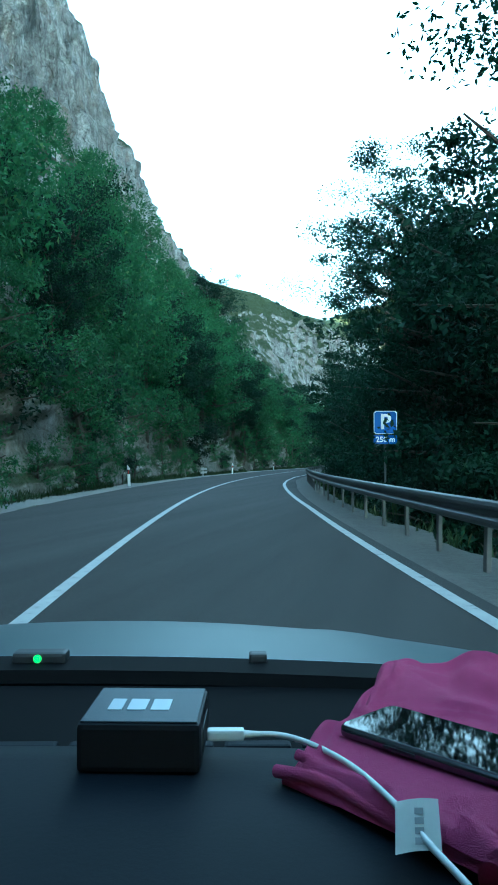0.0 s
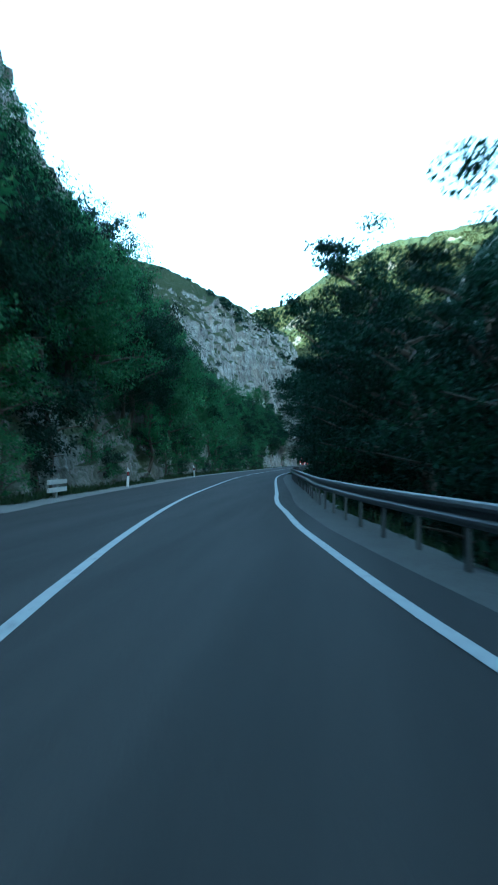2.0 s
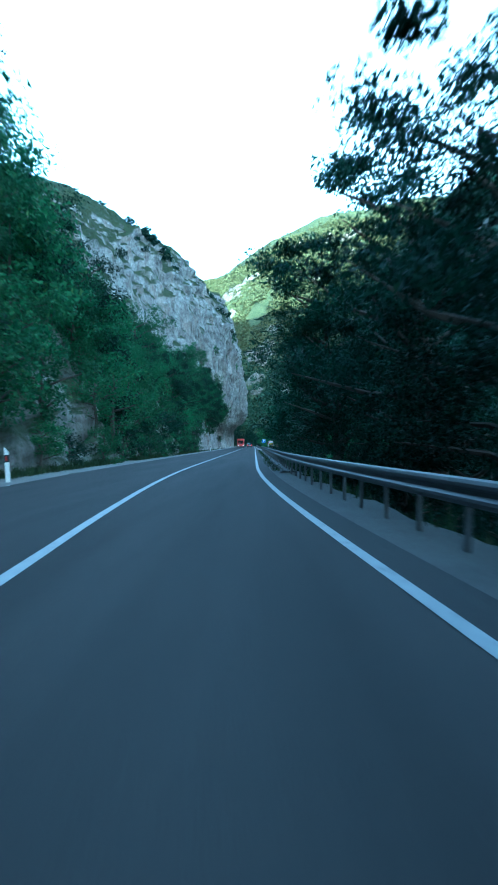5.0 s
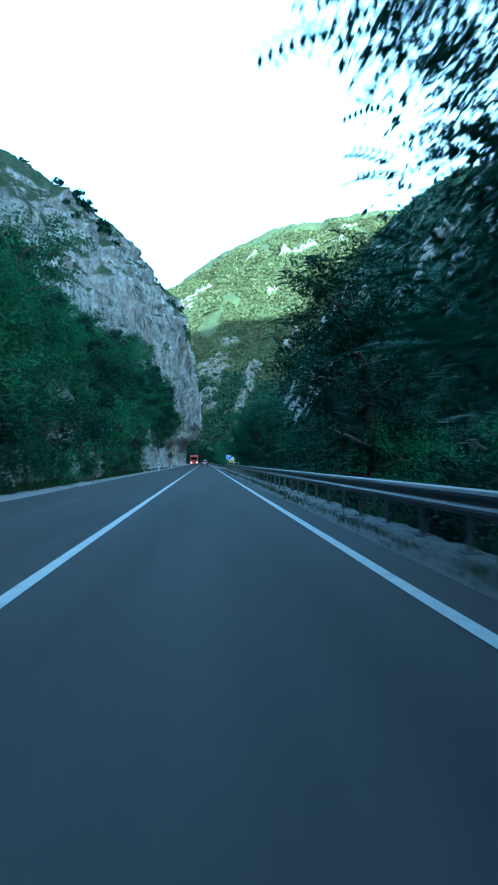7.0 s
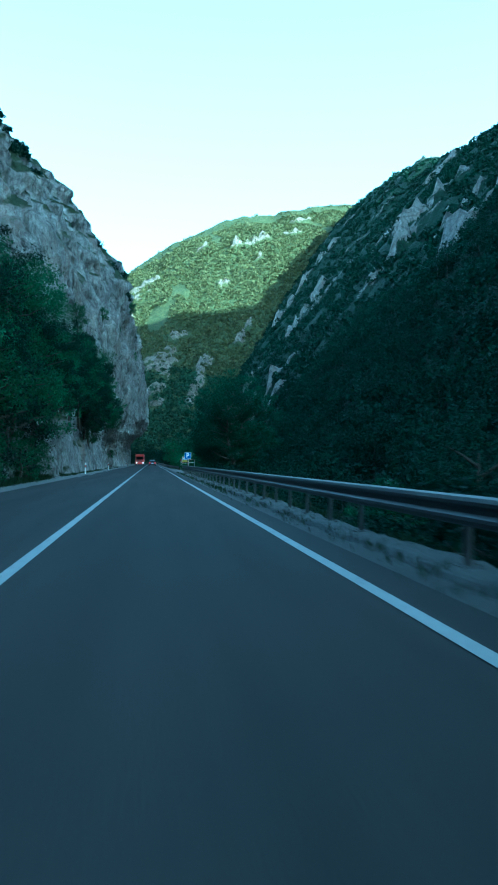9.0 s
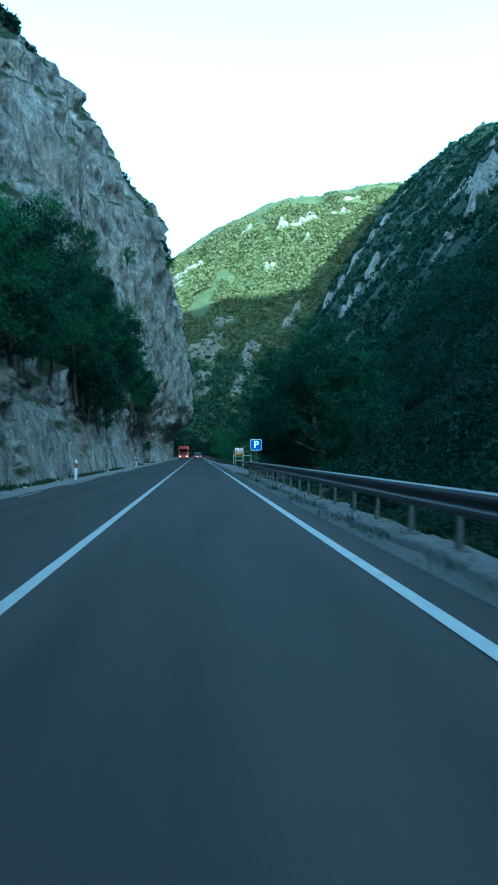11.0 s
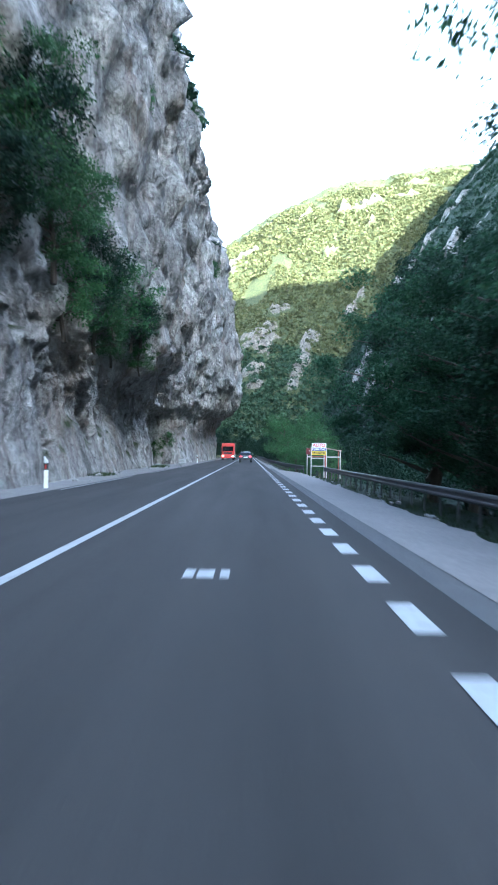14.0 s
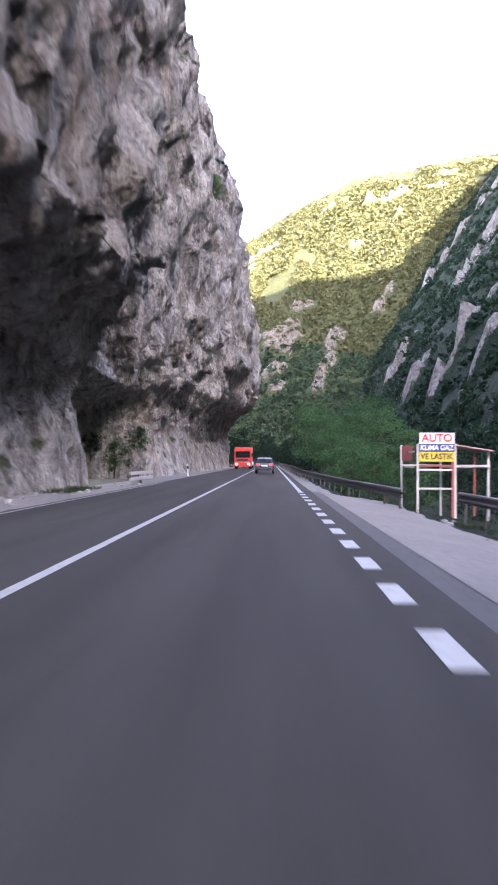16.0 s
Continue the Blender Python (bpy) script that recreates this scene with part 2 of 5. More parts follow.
# ---- building helpers ----
def mesh_ob(name, vs, fs, mat, smooth=False):
    me = bpy.data.meshes.new(name)
    me.from_pydata([tuple(v) for v in vs], [], fs)
    me.materials.append(mat)
    if smooth:
        me.polygons.foreach_set("use_smooth", [True] * len(me.polygons))
    return new(name, me)


def part(name, bm, material, parent, label="", m=None):
    """Link a bmesh as one mesh object under a thing or part."""
    me = bpy.data.meshes.new(name)
    bm.to_mesh(me)
    bm.free()
    me.materials.append(material)
    ob = new(name, me)
    ob.parent = parent
    if m is not None:
        ob.matrix_basis = m
    return tagged(ob, label)


def share(name, me, parent, m, label=""):
    ob = new(name, me)
    ob.parent = parent
    ob.matrix_basis = m
    return tagged(ob, label)


def box(bm, x0, x1, y0, y1, z0, z1, bev=0.0, m=None):
    r = bmesh.ops.create_cube(bm, size=1.0, matrix=Matrix.Translation(((x0 + x1) / 2, (y0 + y1) / 2, (z0 + z1) / 2)) @ Matrix.Diagonal((x1 - x0, y1 - y0, z1 - z0, 1)))
    vs = r["verts"]
    if bev:
        es = list({e for v in vs for e in v.link_edges})
        rb = bmesh.ops.bevel(bm, geom=es, offset=bev, segments=2, affect="EDGES", profile=0.6)
        vs = list({v for f in rb["faces"] for v in f.verts} | {v for v in vs if v.is_valid})
    if m is not None:
        bmesh.ops.transform(bm, matrix=m, verts=vs)
    return vs


def cyl(bm, p0, p1, r0, r1=None, seg=10):
    p0, p1 = Vector(p0), Vector(p1)
    q = (p1 - p0).to_track_quat("Z", "Y").to_matrix().to_4x4()
    bmesh.ops.create_cone(bm, cap_ends=True, segments=seg, radius1=r0, radius2=r0 if r1 is None else r1, depth=(p1 - p0).length,
                          matrix=Matrix.Translation((p0 + p1) / 2) @ q)


def B():
    return bmesh.new()


# ---- the road's line: straight along +Y, with a right-hand bend before it ----
_y = np.arange(-120, 1300.5, 0.5)
_sl = np.interp(_y, [-120, 5, 20, 47, 66, 90, 108, 120, 1300], [-.40, -.265, -.225, -.129, -.07, -.06, -.02, 0, 0])
_x = np.concatenate([[0], np.cumsum((_sl[1:] + _sl[:-1]) * 0.25)])
_x -= np.interp(200.0, _y, _x)


def axis(s):
    return float(np.interp(s, _y, _x)), float(np.interp(s, _y, _sl))


def road(s, u, z=0.0):
    if u > 0:                                   # the right lane is narrower in the bend
        u -= min(1.0, u / 2.0) * float(np.interp(s, [40, 48, 56, 64], [0, .22, .22, 0]))
    x, k = axis(s)
    n = math.sqrt(1 + k * k)
    return (x + u / n, s - u * k / n, z)


def heading(s):
    return -math.degrees(math.atan(axis(s)[1]))


def ribbon(name, s0, s1, us, mat, ds=2.0, smooth=False):
    n = max(1, int((s1 - s0) / ds))
    vs, fs, k = [], [], len(us)
    for i in range(n + 1):
        s = s0 + (s1 - s0) * i / n
        vs += [road(s, u, z) for u, z in us]
    for i in range(n):
        for j in range(k - 1):
            fs.append((i * k + j, i * k + j + 1, (i + 1) * k + j + 1, (i + 1) * k + j))
    return mesh_ob(name, vs, fs, mat, smooth)


CL, ER, EL = -1.22, 2.18, -4.72
BAY0, BAY1 = 221.0, 287.0

# ---- left canyon wall: profiles (offset, height) at stations along the road ----
LEFT = {
    -70: [(-6.3, -.15), (-6.8, 1.5), (-8, 4), (-12, 9), (-20, 20), (-30, 36), (-42, 50), (-50, 85), (-62, 106), (-130, 130)],
    70: [(-6.3, -.15), (-6.8, 1.5), (-8, 4), (-12, 9), (-20, 20), (-28, 36), (-37, 51), (-44, 87), (-55, 109), (-130, 130)],
    112: [(-6.3, -.15), (-6.9, 1.5), (-8, 4), (-12, 9), (-18, 17), (-26, 30), (-35, 46), (-42, 77), (-53, 96), (-130, 116)],
    140: [(-6.3, -.15), (-6.8, 1.2), (-8, 3), (-11, 7), (-16, 14), (-24, 25), (-35, 41), (-43, 64), (-57, 77), (-125, 96)],
    190: [(-6.3, -.15), (-6.7, 1.5), (-7.3, 4), (-9.5, 7), (-13, 12), (-19, 20), (-28, 32), (-42, 42), (-60, 50), (-120, 76)],
    222: [(-6.2, -.15), (-6.5, 2), (-7.0, 5), (-9, 8), (-12, 13), (-17, 23), (-24.5, 37), (-34, 45.5), (-54, 54), (-120, 80)],
    245: [(-6.3, -.15), (-6.5, 3), (-6.7, 6), (-7.4, 10), (-8.5, 16), (-10.5, 26), (-14.5, 37), (-20, 46), (-36, 55), (-120, 78)],
    266: [(-6.8, -.15), (-7.6, 3), (-7.2, 5.6), (-6.0, 8), (-5.2, 11), (-5.8, 20), (-8, 30), (-13, 41), (-22, 50), (-110, 75)],
    276: [(-7.4, -.15), (-8.3, 3.4), (-8.0, 5.2), (-6.0, 6.6), (-4.6, 8.6), (-4.8, 19), (-4.8, 31), (-12.0, 39.5), (-18, 49), (-110, 73)],
    286: [(-8.3, -.15), (-9.6, 3.8), (-9.1, 5.5), (-6.4, 6.9), (-4.2, 8.6), (-4.4, 18), (-4.2, 29), (-7.2, 38.5), (-16, 46), (-110, 72)],
    297: [(-8.0, -.15), (-8.4, 4.4), (-7.8, 6.2), (-6.1, 9.0), (-4.0, 11.2), (-4.1, 20), (-3.4, 26.5), (-5.2, 38), (-18, 49), (-110, 73)],
    301: [(-13.0, -.15), (-13, 4), (-12.8, 5.2), (-10, 6.8), (-9, 11), (-7.8, 21), (-7.2, 29), (-11, 39), (-21, 49), (-110, 72)],
    311: [(-13, -.15), (-13, 3.8), (-12, 5.0), (-8.4, 6.0), (-7.6, 10), (-6.6, 22), (-6.6, 30), (-10, 40), (-20, 50), (-110, 75)],
    316: [(-7.4, -.15), (-8.0, 3.6), (-8.2, 5.2), (-7.2, 6.6), (-6.3, 10), (-5.4, 22), (-5.6, 30), (-9.5, 41), (-20, 52), (-110, 76)],
    322: [(-7.0, -.15), (-7.8, 3.6), (-7.2, 6), (-6.0, 8), (-5.0, 13), (-4.3, 24), (-5.4, 31), (-11.0, 43), (-20, 55), (-110, 80)],
    365: [(-6.3, -.15), (-7.2, 4), (-6.0, 7), (-3.0, 8.8), (-1.2, 12.5), (-1.9, 23), (-4.0, 33), (-9, 47), (-16, 58), (-110, 82)],
    391: [(-6.2, -.15), (-6.6, 5), (-5.0, 8), (-2.2, 10), (-0.5, 13.5), (-1.6, 23), (-4.0, 33), (-7.5, 48), (-12, 61), (-110, 84)],
    406: [(-9, -.15), (-10, 5), (-10, 9), (-10, 14), (-9.5, 20), (-11, 30), (-13, 42), (-17, 54), (-24, 64), (-120, 88)],
    470: [(-14, -.3), (-15, 6), (-16, 12), (-17, 20), (-17, 30), (-17, 42), (-19, 54), (-26, 66), (-40, 78), (-130, 100)],
    533: [(-13, -.3), (-14, 8), (-13.5, 18), (-12, 32), (-10, 48), (-8.5, 62), (-11, 74), (-20, 86), (-36, 96), (-140, 120)],
    570: [(-40, -.3), (-42, 8), (-44, 20), (-46, 34), (-48, 50), (-52, 64), (-58, 80), (-70, 96), (-90, 110), (-200, 130)],
    640: [(-90, -.3), (-92, 10), (-95, 20), (-98, 40), (-100, 60), (-105, 80), (-112, 96), (-124, 110), (-140, 124), (-260, 150)],
}
_ls = sorted(LEFT)
_la = np.array([LEFT[k] for k in _ls], dtype=float)


def left_profile(s):
    i = int(np.clip(np.searchsorted(_ls, s) - 1, 0, len(_ls) - 2))
    w = float(np.clip((s - _ls[i]) / (_ls[i + 1] - _ls[i]), 0, 1))
    w = w * w * (3 - 2 * w)
    return _la[i] * (1 - w) + _la[i + 1] * w


_tz = [0, 1, 2, 3, 4, 5, 6, 7, 8, 9]


def left_point(s, v):
    p = left_profile(s)
    return float(np.interp(v, _tz, p[:, 0])), float(np.interp(v, _tz, p[:, 1]))


def rough_rock(x, y, z, amp):
    """Shift of a rock face: blocks, ribs and small breaks."""
    a = noise.fractal(Vector((x * .05, y * .05, z * .035)), 1.0, 2.0, 3)
    b = abs(noise.fractal(Vector((x * .16 + 7, y * .16, z * .07)), 1.0, 2.0, 4))
    c = 1.6 * noise.fractal(Vector((x * .55, y * .55 + 3, z * .42)), 0.8, 2.1, 4)
    e = noise.voronoi(Vector((x * .32, y * .32, z * .24)))[0][0]
    flute = 1 - 2 * abs(noise.fractal(Vector((x * .12, y * .2 + z * .03, z * .03 + 11)), .9, 2.1, 4))
    d = 0.0
    for f, g, w in ((.22, .16, .6), (.7, .5, .5)):
        q = Vector((x * f, y * f, z * g))
        o = noise.voronoi(q)[1][0]
        n1, n2, n3 = noise.cell(o * 9.1), noise.cell(o * 7.3 + Vector((5, 0, 0))), noise.cell(o * 5.7 + Vector((0, 9, 0)))
        r = q - o
        d += w * (0.55 * n1 + 1.3 * (r.y * (n2 - .5) + r.z * (n3 - .5)))
    return amp * (0.9 * a + 1.0 * b - 0.85 + 0.4 * c + 0.6 * e + 0.5 * d + (0.75 * flute - .3) * min(1.0, max(0.0, (z - 8) / 14)))


def build_left_wall():
    srow = list(np.arange(-70, -8, 2.0)) + list(np.arange(-8, 195, .95)) + list(np.arange(195, 255, 0.6)) + list(np.arange(255, 330, .36)) + list(np.arange(330, 410, .62)) + list(np.arange(410, 641, 3.0))
    vv = np.concatenate([np.arange(0, 7, .065), np.arange(7, 9.01, .125)])
    vs, fs, k = [], [], len(vv)
    for s in srow:
        p = left_profile(s)
        uu, zz = np.interp(vv, _tz, p[:, 0]), np.interp(vv, _tz, p[:, 1])
        du, dz = np.gradient(uu), np.gradient(zz)
        ln = np.hypot(du, dz) + 1e-6
        for j in range(k):
            x, y, z = road(s, uu[j], zz[j])
            steep = min(1.0, abs(dz[j]) / ln[j])
            foot = .5 if s < 205 else .16
            amp = (0.35 + 0.75 * steep) * min(1.0, foot + zz[j] / 6.0 if zz[j] > 0 else 0.12) * (1.0 if zz[j] < 30 else 1.5)
            d = rough_rock(x, y, z, amp)
            nu, nz = dz[j] / ln[j], -du[j] / ln[j]
            px, py, pz = road(s + 0.5 * d * noise.noise(Vector((x * .3, y * .3, z * .3))), uu[j] + d * nu, zz[j] + d * nz)
            vs.append((px, py, pz))
    for i in range(len(srow) - 1):
        for j in range(k - 1):
            fs.append((i * k + j, (i + 1) * k + j, (i + 1) * k + j + 1, i * k + j + 1))
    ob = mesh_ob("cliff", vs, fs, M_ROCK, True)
    return tagged(ob, "grey limestone canyon wall overhanging the road", "cliff", kind="structure")


left_wall = build_left_wall()

# ---- right side: verge, river bank, wooded mountain ----
RU = [2.6, 3.1, 3.9, 4.6, 5.4, 7, 9, 12, 15, 18, 22, 26, 30, 35, 40, 45, 50, 56, 63, 70, 78, 86, 95, 105, 117, 130, 142, 155, 170, 185, 202, 225, 260, 300, 360, 430]
GX = [15, 22, 35, 50, 70, 105, 142, 202, 300, 430]
GZ = [-5, -3, 12, 36, 66, 108, 148, 205, 218, 225]


def right_height(s, u):
    bay = np.clip(min((s - (BAY0 - 2)) / 8.0, (BAY1 + 18 - s) / 22.0), 0, 1)
    near = np.interp(u, [2.4, 3.9, 5.2, 8, 12, 16], [-.02, -.12, -1.2, -3.4, -4.8, -5.2])
    flat = np.interp(u, [2.4, 2.9, 5.3, 6.2, 9.5, 12, 16], [-.02, -.05, -.36, -.52, -.9, -2.8, -4.6])
    z = near * (1 - bay) + flat * bay
    if s > 292:
        w = min(1, (s - 292) / 25)
        z = z * (1 - w) + w * np.interp(u, [2.4, 3.9, 8, 16], [-.02, -.12, -.7, -1.5])
    if u > 15:
        k = np.interp(s, [-60, 200, 450, 600, 726, 917], [.55, .8, .92, 1.0, 1.15, 1.3])
        hill = np.interp(u, GX, GZ) * k
        over = s - (740 + (u - 30) * 1.05)
        if over > 0:
            hill *= max(0.0, 1 - over / 160.0)
        z = max(z, hill) if u > 22 else z * (22 - u) / 7 + hill * (u - 15) / 7
    return float(z)


RIBS = ((90, 714, 142, 744, 4.3), (104, 621, 77, 573, 3.4), (112, 427, 96, 420, 5.6), (60, 292, 76, 300, 4.3), (88, 390, 70, 381, 4.3), (49, 573, 62, 583, 2.5),
        (41, 478, 47, 481, 2.0), (40, 444, 58, 449, 1.9), (39, 407, 49, 411, 2.2), (120, 503, 108, 498, 4.3), (190, 615, 170, 606, 5.6), (76, 340, 92, 348, 3.7))
CRAGS = ((-26, 850, -2, 878, 11), (80, 886, 108, 893, 5), (150, 950, 168, 958, 4), (78, 760, 64, 742, 4), (41, 722, 25, 668, 4), (5, 716, 17, 728, 8), (2, 676, 3, 690, 5), (18, 758, 26, 762, 4),
         (45, 900, 52, 904, 3), (130, 905, 150, 915, 3), (92, 850, 100, 856, 2.5), (-30, 800, -22, 815, 5), (60, 820, 66, 826, 2.5))


def bare(x, y, segs):
    """Positive inside one of the outcrops, given as lines with a half width; ragged edges."""
    best = -1.0
    for x0, y0, x1, y1, w in segs:
        dx, dy = x1 - x0, y1 - y0
        f = max(0.0, min(1.0, ((x - x0) * dx + (y - y0) * dy) / (dx * dx + dy * dy)))
        best = max(best, 1 - math.hypot(x - x0 - f * dx, y - y0 - f * dy) / w)
    if best > -.9:
        best += 1.5 * noise.fractal(Vector((x * .16, y * .11, 4.4)), .6, 2.2, 5)
    return best


def rib(x, y):
    """How far a bare limestone rib stands out of the wooded slope at a place."""
    if x < 24:
        return -1.0
    own = bare(x, y, RIBS)
    if own > 0:
        return .27 + .5 * own
    return -.28 + .75 * noise.fractal(Vector((x * .02 + y * .006, y * .03, 2.6)), .8, 2.1, 5) + .35 * noise.noise(Vector((x * .07, y * .07, 1)))


def right_point(s, u):
    z = right_height(s, u)
    x, y, _ = road(s, u)
    if u > 24:
        out = max(0.0, rib(x, y) - .24)
        z += (9.0 * out + min(1, out * 6) * 3.0 * noise.fractal(Vector((x * .22, y * .3, 6.6)), .7, 2.1, 4)) * min(1, (u - 24) / 15)
    if u > 20:
        a = min(1.0, (u - 20) / 25)
        z += a * (5.0 * noise.fractal(Vector((x * .02, y * .02, 1.7)), 1.0, 2.0, 4) + 3.5 * abs(noise.fractal(Vector((x * .05, y * .035, 5.1)), 1.0, 2.0, 3)))
    elif u > 4:
        bay = BAY0 - 6 < s < BAY1 + 6
        z += 0.25 * noise.noise(Vector((x * .4, y * .4, 0))) * (min(1, max(0, (u - 5.6) / 2)) if bay else 1) - (.06 if bay and u < 5.6 else 0)
    return (x, y, z)


def build_right():
    rows = list(np.arange(-70, 250, 3.0)) + list(np.arange(250, 770, 2.2)) + list(np.arange(770, 980, 5.0))
    us = RU[:11] + list(np.arange(25, 120, 2.0)) + list(np.arange(120, 230, 6.0)) + [260, 300, 360, 430]
    vs, fs, k = [], [], len(us)
    for s in rows:
        vs += [right_point(s, u) for u in us]
    for i in range(len(rows) - 1):
        for j in range(k - 1):
            fs.append((i * k + j, i * k + j + 1, (i + 1) * k + j + 1, (i + 1) * k + j))
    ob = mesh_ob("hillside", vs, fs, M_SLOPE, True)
    lay = ob.data.attributes.new("outcrop", "FLOAT", "POINT")
    lay.data.foreach_set("value", [rib(v[0], v[1]) - .24 for v in vs])
    return tagged(ob, "steep wooded mountainside with limestone ribs in shade", "hillside", kind="structure")


build_right()


def far_height(x, y):
    ridge = np.interp(x, [-400, -200, -37, 24, 100, 165, 223, 400, 700], [110, 150, 205, 247, 280, 289, 296, 305, 290])
    t = np.clip((y - 600) / 400.0, 0, 1.4)
    z = ridge * np.interp(t, [0, .15, .4, .75, 1.0, 1.2, 1.4], [-.02, .12, .42, .80, 1.0, 1.0, .9])
    z += 7 * noise.fractal(Vector((x * .012, y * .012, 3.3)), 1.0, 2.0, 4) * min(1, t * 4) + 5 * abs(noise.fractal(Vector((x * .03, y * .02, 9.1)), 1.0, 2.0, 3)) * min(1, t * 4)
    own = bare(x, y, CRAGS)
    if own > 0:
        z += 5.0 * own + 2.0 * noise.fractal(Vector((x * .2, y * .2, 0)), .8, 2, 3)
    return float(z)


def build_far():
    xs = np.concatenate([np.arange(-420, -60, 12.0), np.arange(-60, 190, 4.0), np.arange(190, 720, 12.0)])
    ys = np.concatenate([np.arange(600, 980, 4.0), np.arange(980, 1150, 10.0)])
    vs, fs, k = [], [], len(xs)
    for y in ys:
        vs += [(x, y, far_height(x, y)) for x in xs]
    for i in range(len(ys) - 1):
        for j in range(k - 1):
            fs.append((i * k + j, i * k + j + 1, (i + 1) * k + j + 1, (i + 1) * k + j))
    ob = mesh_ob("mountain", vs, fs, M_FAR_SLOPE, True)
    lay = ob.data.attributes.new("outcrop", "FLOAT", "POINT")
    lay.data.foreach_set("value", [bare(v[0], v[1], CRAGS) for v in vs])
    return tagged(ob, "far mountain with sunlit scrub and pale outcrops", "mountain", kind="structure")


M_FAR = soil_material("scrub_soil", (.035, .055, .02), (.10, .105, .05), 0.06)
build_far()

# the mountain behind, which keeps the canyon in shade
vs, fs = [], []
xs, ys = np.arange(200, 1000, 26.0), np.arange(-1500, 560, 40.0)
for y in ys:
    for x in xs:
        top = np.interp(y, [-1500, 0, 60, 200, 280, 420, 560], [480, 508, 502, 466, 440, 395, 330])
        z = top * np.interp(x, [200, 250, 300, 420, 560, 1000], [.02, .3, .55, .96, 1.0, .8]) + 12 * noise.fractal(Vector((x * .01, y * .01, 0)), 1, 2, 3)
        vs.append((x + (70 if y > 200 else 0), y, z))
k = len(xs)
for i in range(len(ys) - 1):
    for j in range(k - 1):
        fs.append((i * k + j, i * k + j + 1, (i + 1) * k + j + 1, (i + 1) * k + j))
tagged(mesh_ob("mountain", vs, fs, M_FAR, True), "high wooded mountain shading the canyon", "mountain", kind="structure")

# ---- ground, road, shoulders, markings ----
g = 4000.0
tagged(mesh_ob("ground", [(-g, -g, -9), (g, -g, -9), (g, g, -9), (-g, g, -9)], [(0, 1, 2, 3)], M_SOIL), "dark valley floor under the woods", "ground", kind="structure")
tagged(ribbon("valley_floor", 470, 700, [(-60, -.3), (-20, -.25), (-5, -.2), (4, -.2), (20, -.8), (40, -1)], M_SOIL, 6), "wooded valley floor", "ground", kind="structure")
tagged(ribbon("road", -70, 560, [(-4.98, -.25), (-4.95, 0), (-1.4, .004), (2.62, 0), (2.66, -.25)], M_ASPHALT), "grey worn asphalt two-lane road", "road", kind="structure")


def uneven_strip(name, s0, s1, ua, ub, za, zb, wob, mat, n=7, ds=0.5):
    rows = int((s1 - s0) / ds)
    vs, fs = [], []
    for i in range(rows + 1):
        s = s0 + (s1 - s0) * i / rows
        for j in range(n):
            f = j / (n - 1)
            u = ua + (ub - ua) * f
            if j == n - 1 or (j == 0 and abs(ua) > 5.5):
                u += wob * noise.fractal(Vector((s * .35, ua, 0)), 1, 2, 3)
            z = za + (zb - za) * f + 0.035 * noise.fractal(Vector((s * 1.3, u * 1.7, 2)), 1, 2, 3) * (1 if 0 < j else 0)
            vs.append(road(s, u, z))
    for i in range(rows):
        for j in range(n - 1):
            fs.append((i * n + j, i * n + j + 1, (i + 1) * n + j + 1, (i + 1) * n + j))
    return mesh_ob(name, vs, fs, mat, True)


tagged(uneven_strip("shoulder", -70, 470, -7.4, -4.94, -.02, -.015, 0.3, M_GRAVEL), "pale gravel verge along the rock wall", "verge", kind="structure")
def footing(s0, s1):
    """A low, broken concrete footing below the guardrail posts."""
    vs, fs, ds = [], [], .25
    n = int((s1 - s0) / ds)
    for i in range(n + 1):
        s = s0 + (s1 - s0) * i / n
        a = noise.fractal(Vector((s * .5, 3.1, 0)), 1, 2, 3)
        b = noise.fractal(Vector((s * .8, 8.7, 0)), 1, 2, 3)
        h = .07 + .03 * a + .03 * noise.noise(Vector((s * 2.3, 1, 0)))
        f, r = 2.95 + .13 * a + .09 * noise.noise(Vector((s * 2.7, 5, 0))), 3.66 + .16 * b
        mid = h + .035 * noise.noise(Vector((s * 2.9, 0, 4)))
        for k in range(11):
            g = k / 10
            u = f + (r - f) * g
            z = mid + .03 * noise.noise(Vector((s * 4.1, u * 6, 2))) + .018 * noise.noise(Vector((s * 9, u * 13, 7)))
            z = (-.06, z * .7)[k] if k < 2 else ((z * .6, -.3)[k - 9] if k > 8 else z)
            vs.append(road(s, u + (.02 if k == 1 else 0), z))
    for i in range(n):
        for j in range(10):
            fs.append((i * 11 + j, i * 11 + j + 1, i * 11 + 12 + j, i * 11 + 11 + j))
    return mesh_ob("footing", vs, fs, M_FOOT)


M_FOOT = soil_material("rough_concrete", (.055, .054, .05), (.17, .165, .155), 1.6, 1.0)
tagged(footing(112, 209), "pale broken concrete footing below the guardrail", "kerb", kind="structure")
tagged(uneven_strip("shoulder", -70, BAY0, 2.63, 3.75, -.012, -.04, 0.3, M_DIRT), "dusty gravel verge under the guardrail", "verge", kind="structure")
tagged(uneven_strip("shoulder", BAY1, 470, 2.63, 3.4, -.012, -.05, 0.2, M_GRAVEL), "pale gravel verge under the guardrail", "verge", kind="structure")
M_BAY = soil_material("bay_paving", (.15, .136, .127), (.23, .21, .197), 0.4, 0.3)
M_OLD = soil_material("old_asphalt", (.06, .06, .062), (.1, .1, .1), 0.6)
tagged(ribbon("pavement", BAY0 - 3, BAY1 + 3, [(2.63, -.006), (3.0, -.03)], M_OLD, 1.5), "dark patched asphalt edge of the lay-by", "pavement", kind="structure")
